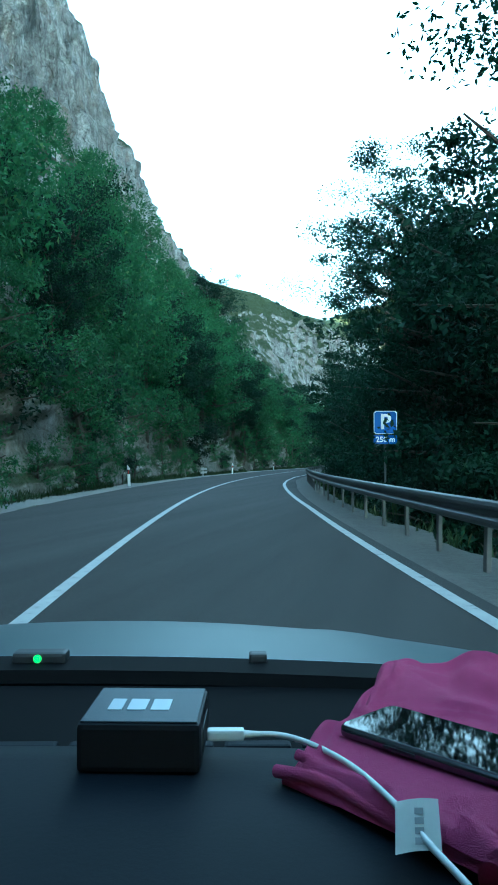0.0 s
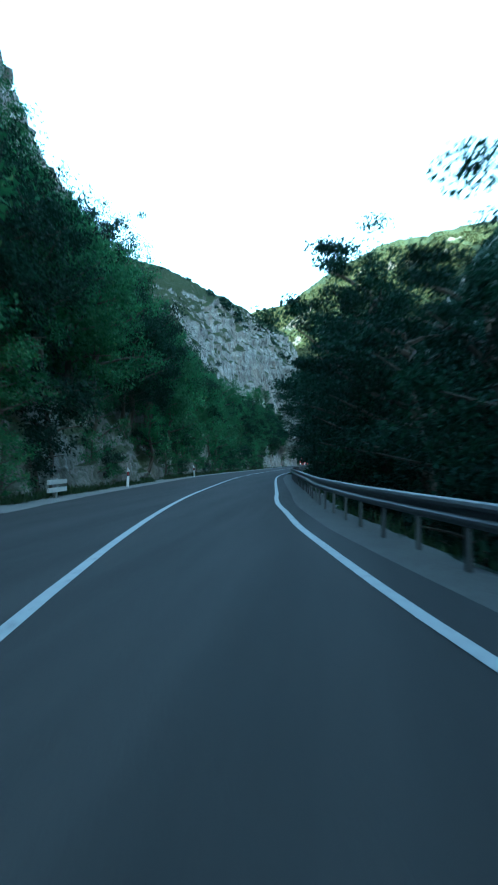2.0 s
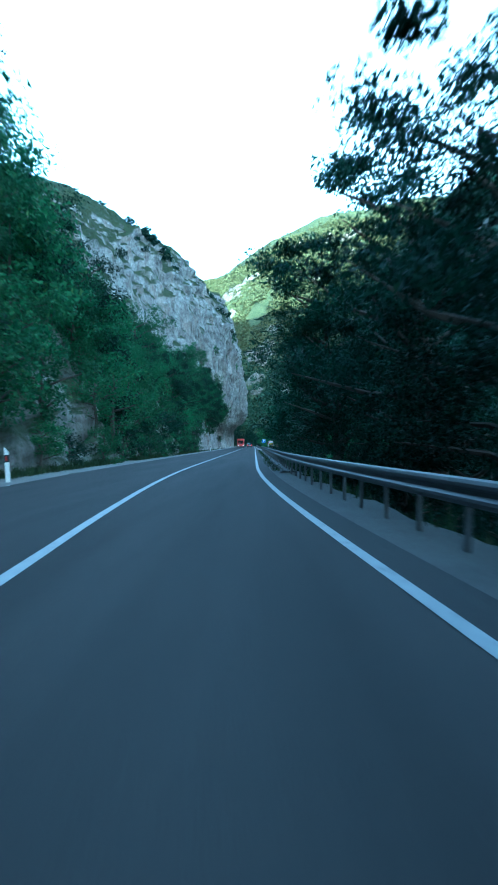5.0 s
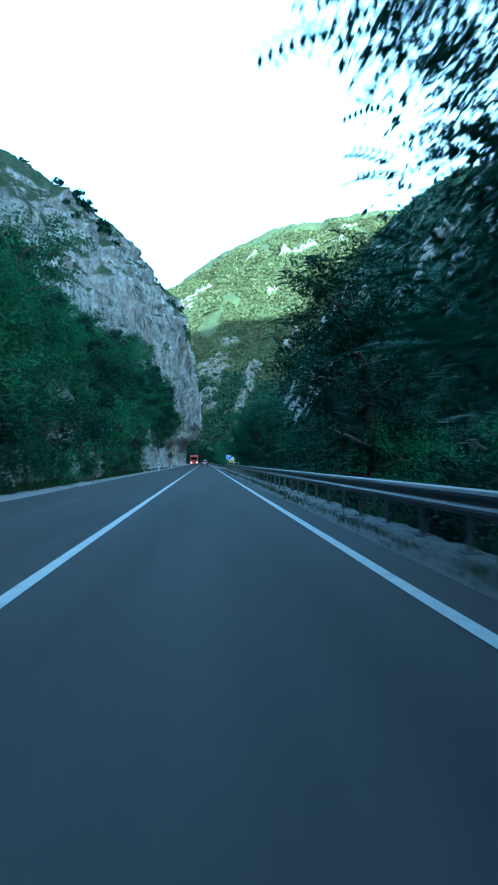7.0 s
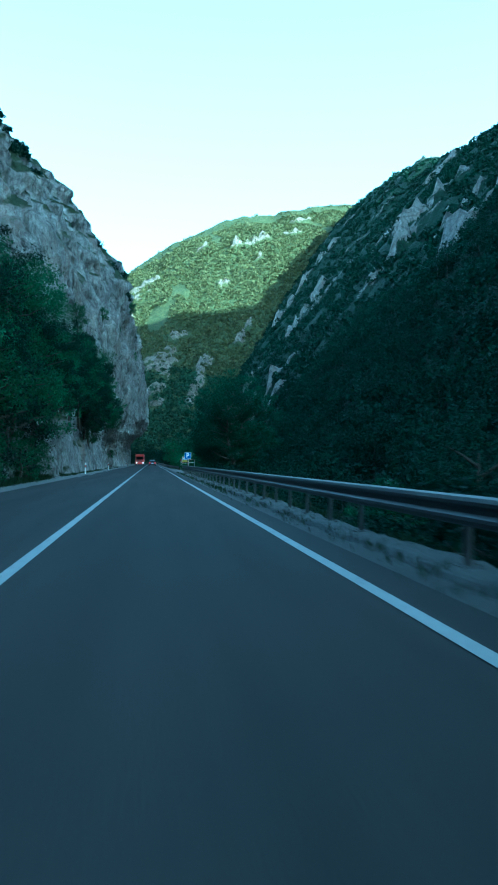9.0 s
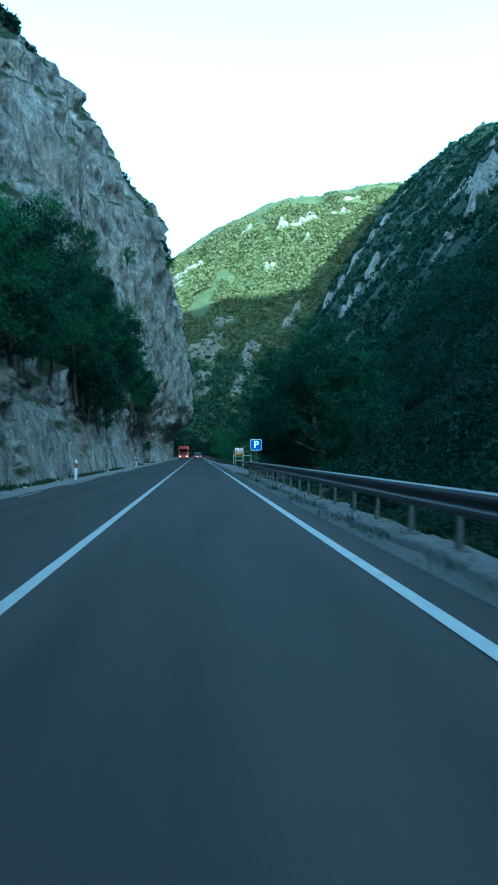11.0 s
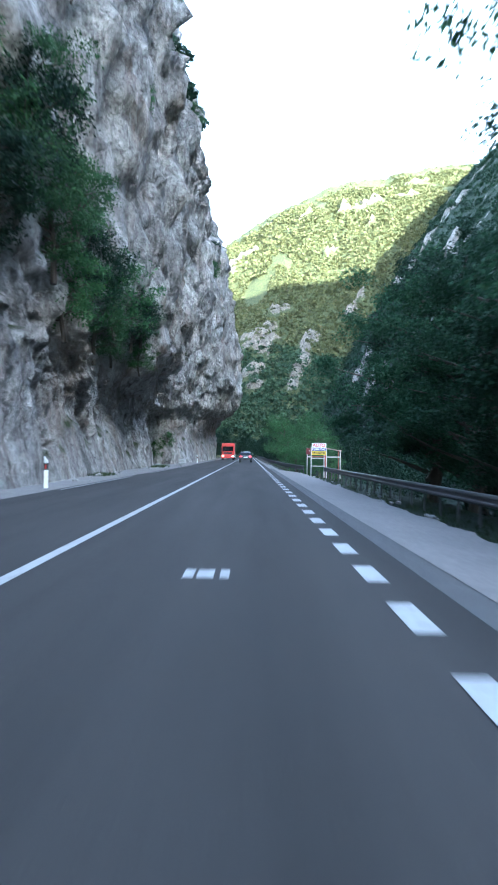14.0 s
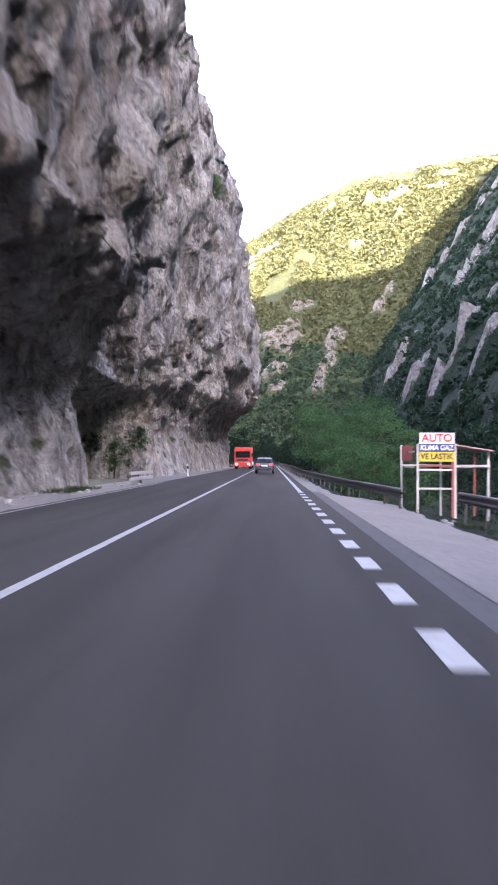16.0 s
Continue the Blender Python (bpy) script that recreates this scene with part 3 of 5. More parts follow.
tagged(uneven_strip("pavement", BAY0 + 1, BAY1 + 1, 2.98, 5.35, -.02, -.34, 0.3, M_BAY), "pale dusty paved parking lay-by", "pavement", kind="structure")


def line(name, s0, s1, u, w, label):
    n = max(2, int((s1 - s0) / 1.5))
    vs, fs = [], []
    for i in range(n + 1):
        s = s0 + (s1 - s0) * i / n
        j = 0.006 * noise.noise(Vector((s * 2.1, u, 0))) + (float(np.interp(s, [20, 30, 40, 46, 53, 60, 75, 125, 190, 226, 245], [.18, 0, -.22, -.1, -.03, -.12, -.1, -.12, -.1, -.05, 0])) if u == ER else 0)
        zc = 0.009
        vs += [road(s, u - w / 2 + j, zc), road(s, u + w / 2 + j, zc)]
    for i in range(n):
        fs.append((2 * i, 2 * i + 1, 2 * i + 3, 2 * i + 2))
    return tagged(mesh_ob(name, vs, fs, M_PAINT), label, "road marking", kind="structure")


line("road_line", -70, 470, CL, 0.135, "worn white centre line on asphalt")
line("road_line", -70, 226.2, ER, 0.14, "worn white edge line on asphalt")
line("road_line", BAY1, 470, ER, 0.16, "worn white edge line on asphalt")
for i in range(6, 37):
    line("road_dash", 214.9 + 2 * i, 215.9 + 2 * i, ER, 0.2, "white dash of the lay-by edge line")
for du, dw in ((0, .1), (.16, .16), (.34, .09)):
    line("paint_patch", 231.0, 231.5, .4 + du, dw, "worn white paint patch on the lane")
for s0, s1 in ((196, 199), (204, 212), (218, 222), (226, 240), (247, 262), (268, 300)):
    line("road_line", s0, s1, EL, 0.07, "faded white edge line by the verge")


# ---- trees ----
RNG = np.random.default_rng(11)


def leaf_cloud(centres, n, spread, size, droop=0.25, flat=0.75, tri=False):
    """Pointed leaf blades round the given clump centres; returns vertices and faces."""
    c = centres[RNG.integers(0, len(centres), n)]
    d = RNG.normal(size=(n, 3))
    d /= np.linalg.norm(d, axis=1)[:, None]
    p = c[:, :3] + d * (c[:, 3:4] * spread * RNG.random((n, 1)) ** 0.62) * np.array([1, 1, flat])
    ax = RNG.normal(size=(n, 3)) + d * 0.8
    ax[:, 2] -= droop
    ax /= np.linalg.norm(ax, axis=1)[:, None]
    sd = np.cross(ax, RNG.normal(size=(n, 3)))
    sd /= np.linalg.norm(sd, axis=1)[:, None] + 1e-9
    s = size * (0.6 + 0.8 * RNG.random((n, 1)))
    a, b = p - ax * s * .5, p + ax * s * .5
    m1, m2 = p + sd * s * .24, p - sd * s * .24
    if tri:
        v = np.stack([a, b, p + sd * s * .42 + ax * s * .1], 1).reshape(-1, 3)
        return v, np.arange(n * 3).reshape(-1, 3)
    v = np.stack([a, m1, b, m2], 1).reshape(-1, 3)
    f = np.arange(n * 4).reshape(-1, 4)
    return v, f


def mesh_np(name, v, f, mat):
    me = bpy.data.meshes.new(name)
    me.vertices.add(len(v))
    me.vertices.foreach_set("co", np.asarray(v, dtype=np.float32).ravel())
    n = f.shape[1]
    me.loops.add(f.size)
    me.loops.foreach_set("vertex_index", f.astype(np.int32).ravel())
    me.polygons.add(len(f))
    me.polygons.foreach_set("loop_start", np.arange(0, f.size, n, dtype=np.int32))
    me.update(calc_edges=True)
    me.validate()
    me.materials.append(mat)
    return me


def limb(bm, p, q, r0, r1, seg=7):
    p, q = Vector(p), Vector(q)
    mid = (p + q) / 2 + Vector(RNG.normal(size=3)) * (q - p).length * .06
    cyl(bm, p, mid, r0, (r0 + r1) / 2, seg)
    cyl(bm, mid, q, (r0 + r1) / 2, r1, seg)


def make_tree(h, cr, n_leaf, leaf, mat, lean=0.0, low=0.3, seg=8, n_limb=9, feather=False, tri=False, spread=1.15, flat=.75):
    """One tree of height h and crown radius cr: trunk with limbs, and a crown of leaf blades."""
    e = new("tree")
    bm = B()
    top = Vector((lean * h * .3, 0, h * .8))
    limb(bm, (0, 0, -.8), top * .5, h * .022 + .04, h * .015 + .02, seg)
    limb(bm, top * .5, top, h * .015 + .02, .03, seg)
    cs = []
    for i in range(n_limb):
        f = low + (1 - low) * (i + .5) / n_limb
        base = top * f * .95
        a = i * 2.4 + RNG.random() * .8
        rr = cr * (1.05 - 0.55 * abs(f - .5) * 1.6) * (.75 + .4 * RNG.random())
        tip = base + Vector((math.cos(a) * rr * .8 + lean * rr * .3, math.sin(a) * rr * .8, h * .10 * RNG.random() + rr * .12))
        limb(bm, base, tip, h * .008 + .02, .015, 5)
        for g in (.4, .6, .8, .95, 1.05):
            q = base.lerp(tip, g)
            j = RNG.normal(size=3) * cr * .13
            cs.append((q.x + j[0], q.y + j[1], q.z + j[2] + .1 * cr * RNG.random(), cr * (.13 + .2 * RNG.random())))
    cs += [(top.x, top.y, h * .86, cr * .35), (top.x + .3, top.y, h * .95, cr * .22)]
    part("trunk", bm, M_BARK, e)
    cs = np.array(cs)
    v, f = leaf_cloud(cs, n_leaf, spread, leaf, flat=flat, tri=tri)
    if feather:
        # long compound leaves: blades in two rows along drooping stalks
        k = n_leaf // 34
        c = cs[RNG.integers(0, len(cs), k)]
        d = RNG.normal(size=(k, 3)); d[:, 2] = abs(d[:, 2]) * .4
        d /= np.linalg.norm(d, axis=1)[:, None]
        p0 = c[:, :3] + d * c[:, 3:4] * .8
        vs = []
        for q, w in zip(p0, d):
            sdv = np.cross(w, (0, 0, 1.0)); sdv /= np.linalg.norm(sdv) + 1e-9
            ln = .55 + .4 * RNG.random()
            for j in range(7):
                m = q + w * ln * (j + 1) / 7 + np.array([0, 0, -.28 * ln * ((j + 1) / 7) ** 2])
                for sg in (-1, 1):
                    tip = m + sdv * sg * .26 + w * .09 + np.array([0, 0, -.05])
                    cw = w * .04
                    vs += [m, (m + tip) / 2 + cw, tip, (m + tip) / 2 - cw]
        v = np.concatenate([v, np.array(vs)])
        f = np.arange(len(v)).reshape(-1, 4)
    me = mesh_np("crown", v, f, mat)
    share("crown", me, e, Matrix(), "")
    return e


def place(proto, x, y, z, s, rz, label, group, first):
    m = Matrix.LocRotScale((x, y, z), Euler((0, 0, rz)), (s, s, s * (0.92 + .16 * RNG.random())))
    if first:
        proto.matrix_basis = m
        ob = proto
    else:
        ob = copy_thing(proto, Matrix())
        ob.matrix_basis = m
    return tagged(ob, label, "tree", group)


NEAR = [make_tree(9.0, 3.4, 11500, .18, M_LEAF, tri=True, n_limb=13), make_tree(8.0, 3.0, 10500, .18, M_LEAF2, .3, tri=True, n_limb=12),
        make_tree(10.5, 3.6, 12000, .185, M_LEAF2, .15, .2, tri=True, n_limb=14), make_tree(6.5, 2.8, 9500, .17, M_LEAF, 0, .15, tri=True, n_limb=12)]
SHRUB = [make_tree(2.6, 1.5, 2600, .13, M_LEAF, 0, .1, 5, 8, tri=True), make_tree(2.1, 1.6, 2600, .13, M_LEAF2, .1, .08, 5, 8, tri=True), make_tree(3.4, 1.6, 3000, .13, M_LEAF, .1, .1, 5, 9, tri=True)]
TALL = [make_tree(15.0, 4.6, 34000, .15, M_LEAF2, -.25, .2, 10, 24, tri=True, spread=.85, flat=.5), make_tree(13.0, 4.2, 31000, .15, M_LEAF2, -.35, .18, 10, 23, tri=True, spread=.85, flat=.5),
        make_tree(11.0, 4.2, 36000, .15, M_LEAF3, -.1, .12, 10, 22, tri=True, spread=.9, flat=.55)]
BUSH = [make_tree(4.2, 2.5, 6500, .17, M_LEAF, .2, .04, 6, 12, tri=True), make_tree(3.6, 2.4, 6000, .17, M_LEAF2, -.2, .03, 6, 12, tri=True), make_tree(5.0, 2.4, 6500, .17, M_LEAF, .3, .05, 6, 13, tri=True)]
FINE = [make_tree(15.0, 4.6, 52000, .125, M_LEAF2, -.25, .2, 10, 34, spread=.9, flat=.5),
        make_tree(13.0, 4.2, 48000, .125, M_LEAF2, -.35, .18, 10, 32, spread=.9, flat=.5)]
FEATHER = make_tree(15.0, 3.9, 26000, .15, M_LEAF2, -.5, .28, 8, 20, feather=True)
used = set()


def put_tree(kind, i, x, y, z, s, label, group, rz=None):
    p = kind[i % len(kind)]
    place(p, x, y, z, s, RNG.random() * 6.28 if rz is None else rz, label, group, p.name not in used)
    used.add(p.name)


# trees of the woods, past counting: crowns and stems gathered for one sheet of wood each
def crown_kind(h, cr, n, leaf, lean):
    cs = []
    for q in range(18):
        a, f = q * 2.4 + RNG.random(), .25 + .7 * q / 18
        rr = cr * (1.05 - .9 * abs(f - .5)) * RNG.uniform(.4, .95)
        cs.append((math.cos(a) * rr + lean * f, math.sin(a) * rr, h * f, cr * RNG.uniform(.24, .42)))
    return leaf_cloud(np.array(cs), n, 1.15, leaf, tri=True)[0]


WOOD = {"left": [crown_kind(8.5, 3.2, 1900, .36, 0), crown_kind(9.5, 3.3, 1900, .36, .3), crown_kind(7.0, 2.9, 1700, .34, 0)],
        "right": [crown_kind(8.5, 3.2, 900, .52, 0), crown_kind(9.5, 3.3, 900, .52, .3), crown_kind(7.0, 2.9, 850, .5, 0)]}
GATHER = {}


def wood_tree(key, i, x, y, z, s):
    a = RNG.random() * 6.28
    c, d = math.cos(a), math.sin(a)
    v = WOOD[key][i % 3] * s
    v = np.stack([v[:, 0] * c - v[:, 1] * d + x, v[:, 0] * d + v[:, 1] * c + y, v[:, 2] * RNG.uniform(.9, 1.1) + z], 1)
    GATHER.setdefault(key, ([], []))[0].append(v)
    r, hh = .12 * s, 6.0 * s
    ring = np.array([(r, 0), (-r * .5, r * .87), (-r * .5, -r * .87)])
    st = []
    for q in range(3):
        p0, p1 = ring[q], ring[(q + 1) % 3]
        st += [(x + p0[0], y + p0[1], z - .6), (x + p1[0], y + p1[1], z - .6), (x + p1[0] * .4, y + p1[1] * .4, z + hh), (x + p0[0] * .4, y + p0[1] * .4, z + hh)]
    GATHER[key][1].append(np.array(st))


# left slope: shrubs and trees on the ledges and banks
def left_tree(s, v, kind, i, sc, label, group):
    u, z = left_point(s, v)
    x, y, _ = road(s, u)
    put_tree(kind, i, x, y, z - .3, sc, label, group)


LSL, LSG = "leafy green tree on the rocky bank by the road", "trees on the rocky bank"


def left_wood(s, v, i, sc):
    u, z = left_point(s, v)
    x, y, _ = road(s, u)
    wood_tree("left", i, x, y, z - .4, sc)


i = 0
for s in np.arange(-6, 236, 5.0):
    for v in (2.1, 2.8):
        if RNG.random() < (.8 if v > 2.5 else .7) * (1 if s < 215 else .8):
            left_tree(s + RNG.uniform(-2, 2), v + RNG.uniform(-.25, .25), NEAR, i, RNG.uniform(.55, .8) if v < 2.5 else RNG.uniform(.75, 1.05), LSL, LSG)
            i += 1
for s in np.arange(-10, 236, 3.6):
    for v in (2.5, 3.1, 3.6, 4.1, 4.6, 5.1):
        if (s > 140 and v > 4.5) or (s > 222 and v > 4.2) or RNG.random() < .12:
            continue
        low = float(np.interp(s, [125, 150], [1.0, .6]))
        left_wood(s + RNG.uniform(-2, 2), v + RNG.uniform(-.25, .25), i, RNG.uniform(.6, 1.05) * low)
        i += 1
for s, v, sc in ((60, 2.0, 1.05), (66, 2.1, 1.0), (72, 2.1, 1.5), (76, 1.9, 1.1), (84, 1.9, 1.12), (92, 2.0, 1.15), (99, 2.0, 1.25), (106, 2.3, 1.1), (128, 4.6, 1.35), (134, 4.7, 1.45), (139, 4.5, 1.3)):
    left_tree(s, v, NEAR, i, sc, LSL, LSG)
    i += 1
# shrubs that cover the foot of the bank, with gaps where bare rock shows
for s in np.arange(-4, 204, 2.7):
    gap = any(abs(s - q) < w for q, w in ((46, 2.5), (66, 1.5), (79, 3.5), (96, 2), (118, 2.5), (198, 6)))
    if gap:
        continue
    if RNG.random() < .8:
        left_tree(s + RNG.uniform(-1, 1), RNG.uniform(.05, .5), SHRUB, i, RNG.uniform(.6, 1.0), "low leafy shrub at the foot of the bank", "shrubs at the foot of the bank")
    i += 1
    if RNG.random() < .85:
        left_tree(s + RNG.uniform(-1, 1), RNG.uniform(1.0, 1.7), SHRUB, i, RNG.uniform(1.1, 1.7), "leafy shrub on the rocky bank", "shrubs on the bank")
    i += 1
# bushes hanging in the cliff face above the overhang
for s, v, sc in ((238, 3.0, .75), (243, 3.3, .5), (247, 3.9, .42), (251, 3.4, .7), (254, 2.9, .65), (256, 2.3, .6), (259, 2.9, .65), (262, 2.3, .5), (264, 2.9, .65), (248, 2.6, .6), (241, 4.2, .5), (266, 2.4, .4),
                 (268, 3.0, .55), (270, 3.3, .45), (273, 2.9, .35), (236, 2.2, .7), (258, 5.0, .3), (270, 5.2, .28), (243, 2.5, .7), (246, 3.3, .5), (250, 3.0, .6), (245, 4.0, .4), (252, 3.7, .6), (257, 3.5, .55), (234, 1.6, .7), (229, 1.4, .7), (232, 2.6, .85), (225, 1.8, .7), (288, 6.0, .3), (328, 5.2, .35), (340, 6.0, .4), (305, 5.3, .3), (308, 5.0, .28), (304, 4.6, .25), (313.5, .2, .32), (314.6, .6, .28), (312.6, .5, .32)):
    left_tree(s, v, BUSH, i, sc * 1.5, "dark green bush rooted in the limestone face", "bushes in the cliff")
    i += 1
for s in np.arange(60, 400, 4.5):
    left_wood(s, RNG.uniform(7.9, 8.8) if s < 238 else RNG.uniform(7.9, 8.6), i, RNG.uniform(.2, .45) if s < 238 else RNG.uniform(.12, .25))
    i += 1

# right bank: tall trees leaning over the guardrail
RL, RG = "tall leafy tree on the river bank behind the guardrail", "trees on the river bank"


def right_tree(s, u, kind, i, sc, label=RL, group=RG, rz=None):
    x, y, z = right_point(s, u)
    put_tree(kind, i, x, y, z - .2, sc, label, group, rz)


for j, (s, u, k, sc) in enumerate(((14, 10.6, 0, 1.3), (21, 10.4, 1, 1.3), (27, 10.4, 0, 1.25), (33, 11.0, 0, 1.1), (38, 11.6, 1, 1.15), (42, 10.6, 1, 1.0), (47, 9.0, 2, 1.12), (54, 8.8, 1, 1.0), (61, 8.0, 1, 1.05),
                                  (65, 9.4, 2, 1.05), (68, 7.6, 1, 1.17), (75, 8.2, 0, 1.12), (79, 8.2, 1, .9), (83, 9.4, 0, 1.1), (91, 9.2, 1, 1.25), (99, 9.2, 0, 1.15), (107, 8.8, 1, 1.3), (114, 9.4, 0, .95))):
    right_tree(s, u, FINE if s < 45 else TALL, k, sc, rz=RNG.uniform(-.5, .5) + math.radians(axis(s)[1] * -57))
x, y, z = right_point(120.5, 7.4)
place(FEATHER, x, y, z, 1.0, .1, "tree with long feathery compound leaves leaning over the guardrail", RG, True)
for s, u, k, sc in ((127, 10.5, 0, .85), (133, 9.6, 3, .95), (139, 10.4, 2, .8), (145, 10.0, 0, .85), (152, 11.0, 3, 1.1), (159, 10.6, 0, .75), (167, 11.0, 2, .7), (175, 10.5, 3, .8)):
    right_tree(s, u, NEAR, k, sc)
x, y, z = right_point(147.5, 9.3)
place(FEATHER, x, y, z, 1.08, .3, "tree with long feathery compound leaves leaning over the guardrail", RG, False)


def right_wood(s, u, i, sc, key="right"):
    x, y, z = right_point(s, u)
    wood_tree(key, i, x, y, z - .3, sc)


for s in np.arange(8, 300, 4.6):
    for u0 in (12.5, 17.5, 23.5):
        if (264 < s < 300 and u0 < 20) or (s > 155 and u0 < 15 and RNG.random() < .6):
            continue
        right_wood(s + RNG.uniform(-2, 2), u0 + RNG.uniform(-2, 2), i, RNG.uniform(.7, 1.1) if s < 155 else RNG.uniform(.45, .8))
        i += 1
for s in np.arange(150, 345, 5.0):
    for u0 in (28, 33.5, 39, 45, 51):
        right_wood(s + RNG.uniform(-2.4, 2.4), u0 + RNG.uniform(-2.5, 2.5), i, RNG.uniform(.4, .75))
        i += 1
for s in np.arange(6, 214, 3.2):
    right_tree(s, RNG.uniform(5.2, 7.2), SHRUB[1:2], i, RNG.uniform(.7, 1.3), "low shrub behind the guardrail", "shrubs behind the guardrail")
    i += 1
for s, u, sc in ((228, 8.8, .92), (232, 10.5, 1.15), (236, 9.7, 1.25), (241, 9.2, 1.05), (247, 9.4, .86), (252.5, 9.2, .85)):
    right_tree(s, u, TALL, 2, sc, "full dark green tree beside the lay-by", "trees beside the lay-by")
right_tree(255.5, 10.6, TALL, 0, .85, "full dark green tree beside the lay-by", "trees beside the lay-by")
right_tree(257.0, 8.7, TALL, 2, 1.02, "full dark green tree beside the lay-by", "trees beside the lay-by", rz=.2)
for s, u, sc in ((299.5, 6.8, .55), (303, 5.8, .6), (308, 6.2, .68), (314, 5.4, .68), (321, 5.4, .72), (311, 8.8, .75), (303, 9.5, .7), (330, 5.4, .78), (318, 8.5, .8), (326, 9, .85)):
    right_tree(s, u, NEAR, 0 if sc > .7 else 3, sc, "fresh green bushy tree behind the guardrail", "bushy trees past the lay-by")
for s in np.arange(296, 430, 6.0):
    for u0 in (5.5, 9.5, 14, 19, 25, 31):
        if s < 338 and u0 < 11:
            continue
        right_wood(s + RNG.uniform(-2, 2), u0 + RNG.uniform(-1, 1), i, RNG.uniform(.38, .6))
        i += 1
for s in np.arange(405, 600, 8.0):
    for u0 in (-12, -7, 0, 6, 13, 20, 28):
        if (u0 < 0 and s < 425) or (u0 == 0 and s < 470):
            continue
        x, y, _ = road(s + RNG.uniform(-3, 3), u0 + RNG.uniform(-2, 2))
        wood_tree("right", i, x, y, -.6, RNG.uniform(.6, 1.0))
        i += 1
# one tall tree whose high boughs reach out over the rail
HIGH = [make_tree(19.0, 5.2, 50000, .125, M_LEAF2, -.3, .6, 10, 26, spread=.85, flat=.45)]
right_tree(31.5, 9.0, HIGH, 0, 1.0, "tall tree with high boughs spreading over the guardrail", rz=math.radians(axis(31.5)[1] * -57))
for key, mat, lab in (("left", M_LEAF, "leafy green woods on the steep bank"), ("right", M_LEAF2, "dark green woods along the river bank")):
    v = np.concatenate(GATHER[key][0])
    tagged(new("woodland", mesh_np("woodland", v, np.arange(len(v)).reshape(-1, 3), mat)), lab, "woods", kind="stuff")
    v = np.concatenate(GATHER[key][1])
    tagged(new("tree_stems", mesh_np("tree_stems", v, np.arange(len(v)).reshape(-1, 4), M_BARK)), "thin tree stems in the woods", "stems", kind="stuff")


# woods too far to count: small crowns of leaf tufts on the slopes
def woods(name, pts, n_tuft, size, mat, label):
    vs = []
    n = len(pts)
    for _ in range(n_tuft):
        d = RNG.normal(size=(n, 3))
        d /= np.linalg.norm(d, axis=1)[:, None]
        d[:, 2] = np.abs(d[:, 2])
        r = pts[:, 3:4]
        c = pts[:, :3] + d * r * (0.55 + .5 * RNG.random((n, 1)))
        w = d * .5 + RNG.normal(size=(n, 3)) * .6
        w /= np.linalg.norm(w, axis=1)[:, None]
        t1 = np.cross(w, RNG.normal(size=(n, 3)))
        t1 /= np.linalg.norm(t1, axis=1)[:, None] + 1e-9
        t2 = np.cross(w, t1)
        s = size * r * (.6 + .8 * RNG.random((n, 1)))
        vs.append(np.stack([c - t1 * s, c + t1 * s - d * s * .3, c + t2 * s * 1.5], 1).reshape(-1, 3))
    v = np.concatenate(vs)
    me = mesh_np(name, v, np.arange(len(v)).reshape(-1, 3), mat)
    return tagged(new(name, me), label, "woods", kind="stuff")


pts = []
for _ in range(11000):
    s, u = RNG.uniform(150, 930), 26 + 230 * RNG.random() ** 1.3
    x, y, z = right_point(s, u)
    if (s < 345 and u < 54) or (rib(x, y) > .27 and RNG.random() > .42):
        continue
    pts.append((x, y, z - .5, RNG.uniform(1.1, 2.9)))
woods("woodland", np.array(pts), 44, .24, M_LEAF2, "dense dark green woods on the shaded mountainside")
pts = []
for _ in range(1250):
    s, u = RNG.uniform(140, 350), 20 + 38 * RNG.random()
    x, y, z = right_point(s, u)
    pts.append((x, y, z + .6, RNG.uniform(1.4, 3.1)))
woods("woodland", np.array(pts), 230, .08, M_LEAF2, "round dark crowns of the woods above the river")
pts, low = [], []
for k in range(46000):
    x, y = (RNG.uniform(-70, 250), 615 + 360 * RNG.random()) if k < 38000 else (RNG.uniform(-260, 480), 605 + 430 * RNG.random())
    z = far_height(x, y)
    if noise.fractal(Vector((x * .02, y * .012, 8.2)), 1, 2, 3) > .62 or (bare(x, y, CRAGS) > -.05 and RNG.random() > .3):
        continue
    # larger crowns low down; the shade there is put into their leaf colour
    if z + 26 * noise.fractal(Vector((x * .012, y * .012, 5.5)), 1, 2, 3) < 62:
        low.append((x, y, z - .6, RNG.uniform(1.2, 2.8)))
    else:
        pts.append((x, y, z - .6, RNG.uniform(.9, 2.3)))
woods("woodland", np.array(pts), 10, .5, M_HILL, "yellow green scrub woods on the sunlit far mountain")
woods("woodland", np.array(low), 14, .4, M_HILL_SHADE, "green woods at the foot of the far mountain, toned as in shade")
pts = []
for _ in range(1500):
    s, v = RNG.uniform(236, 560), RNG.uniform(6.2, 9)
    u, z = left_point(s, v)
    x, y, _ = road(s, u)
    if noise.noise(Vector((x * .08, y * .08, 1))) < .22:
        continue
    pts.append((x, y, z - .3, RNG.uniform(.5, 1.2)))
woods("shrubs", np.array(pts), 80, .22, M_LEAF2, "scrub clinging to ledges of the limestone cliff")


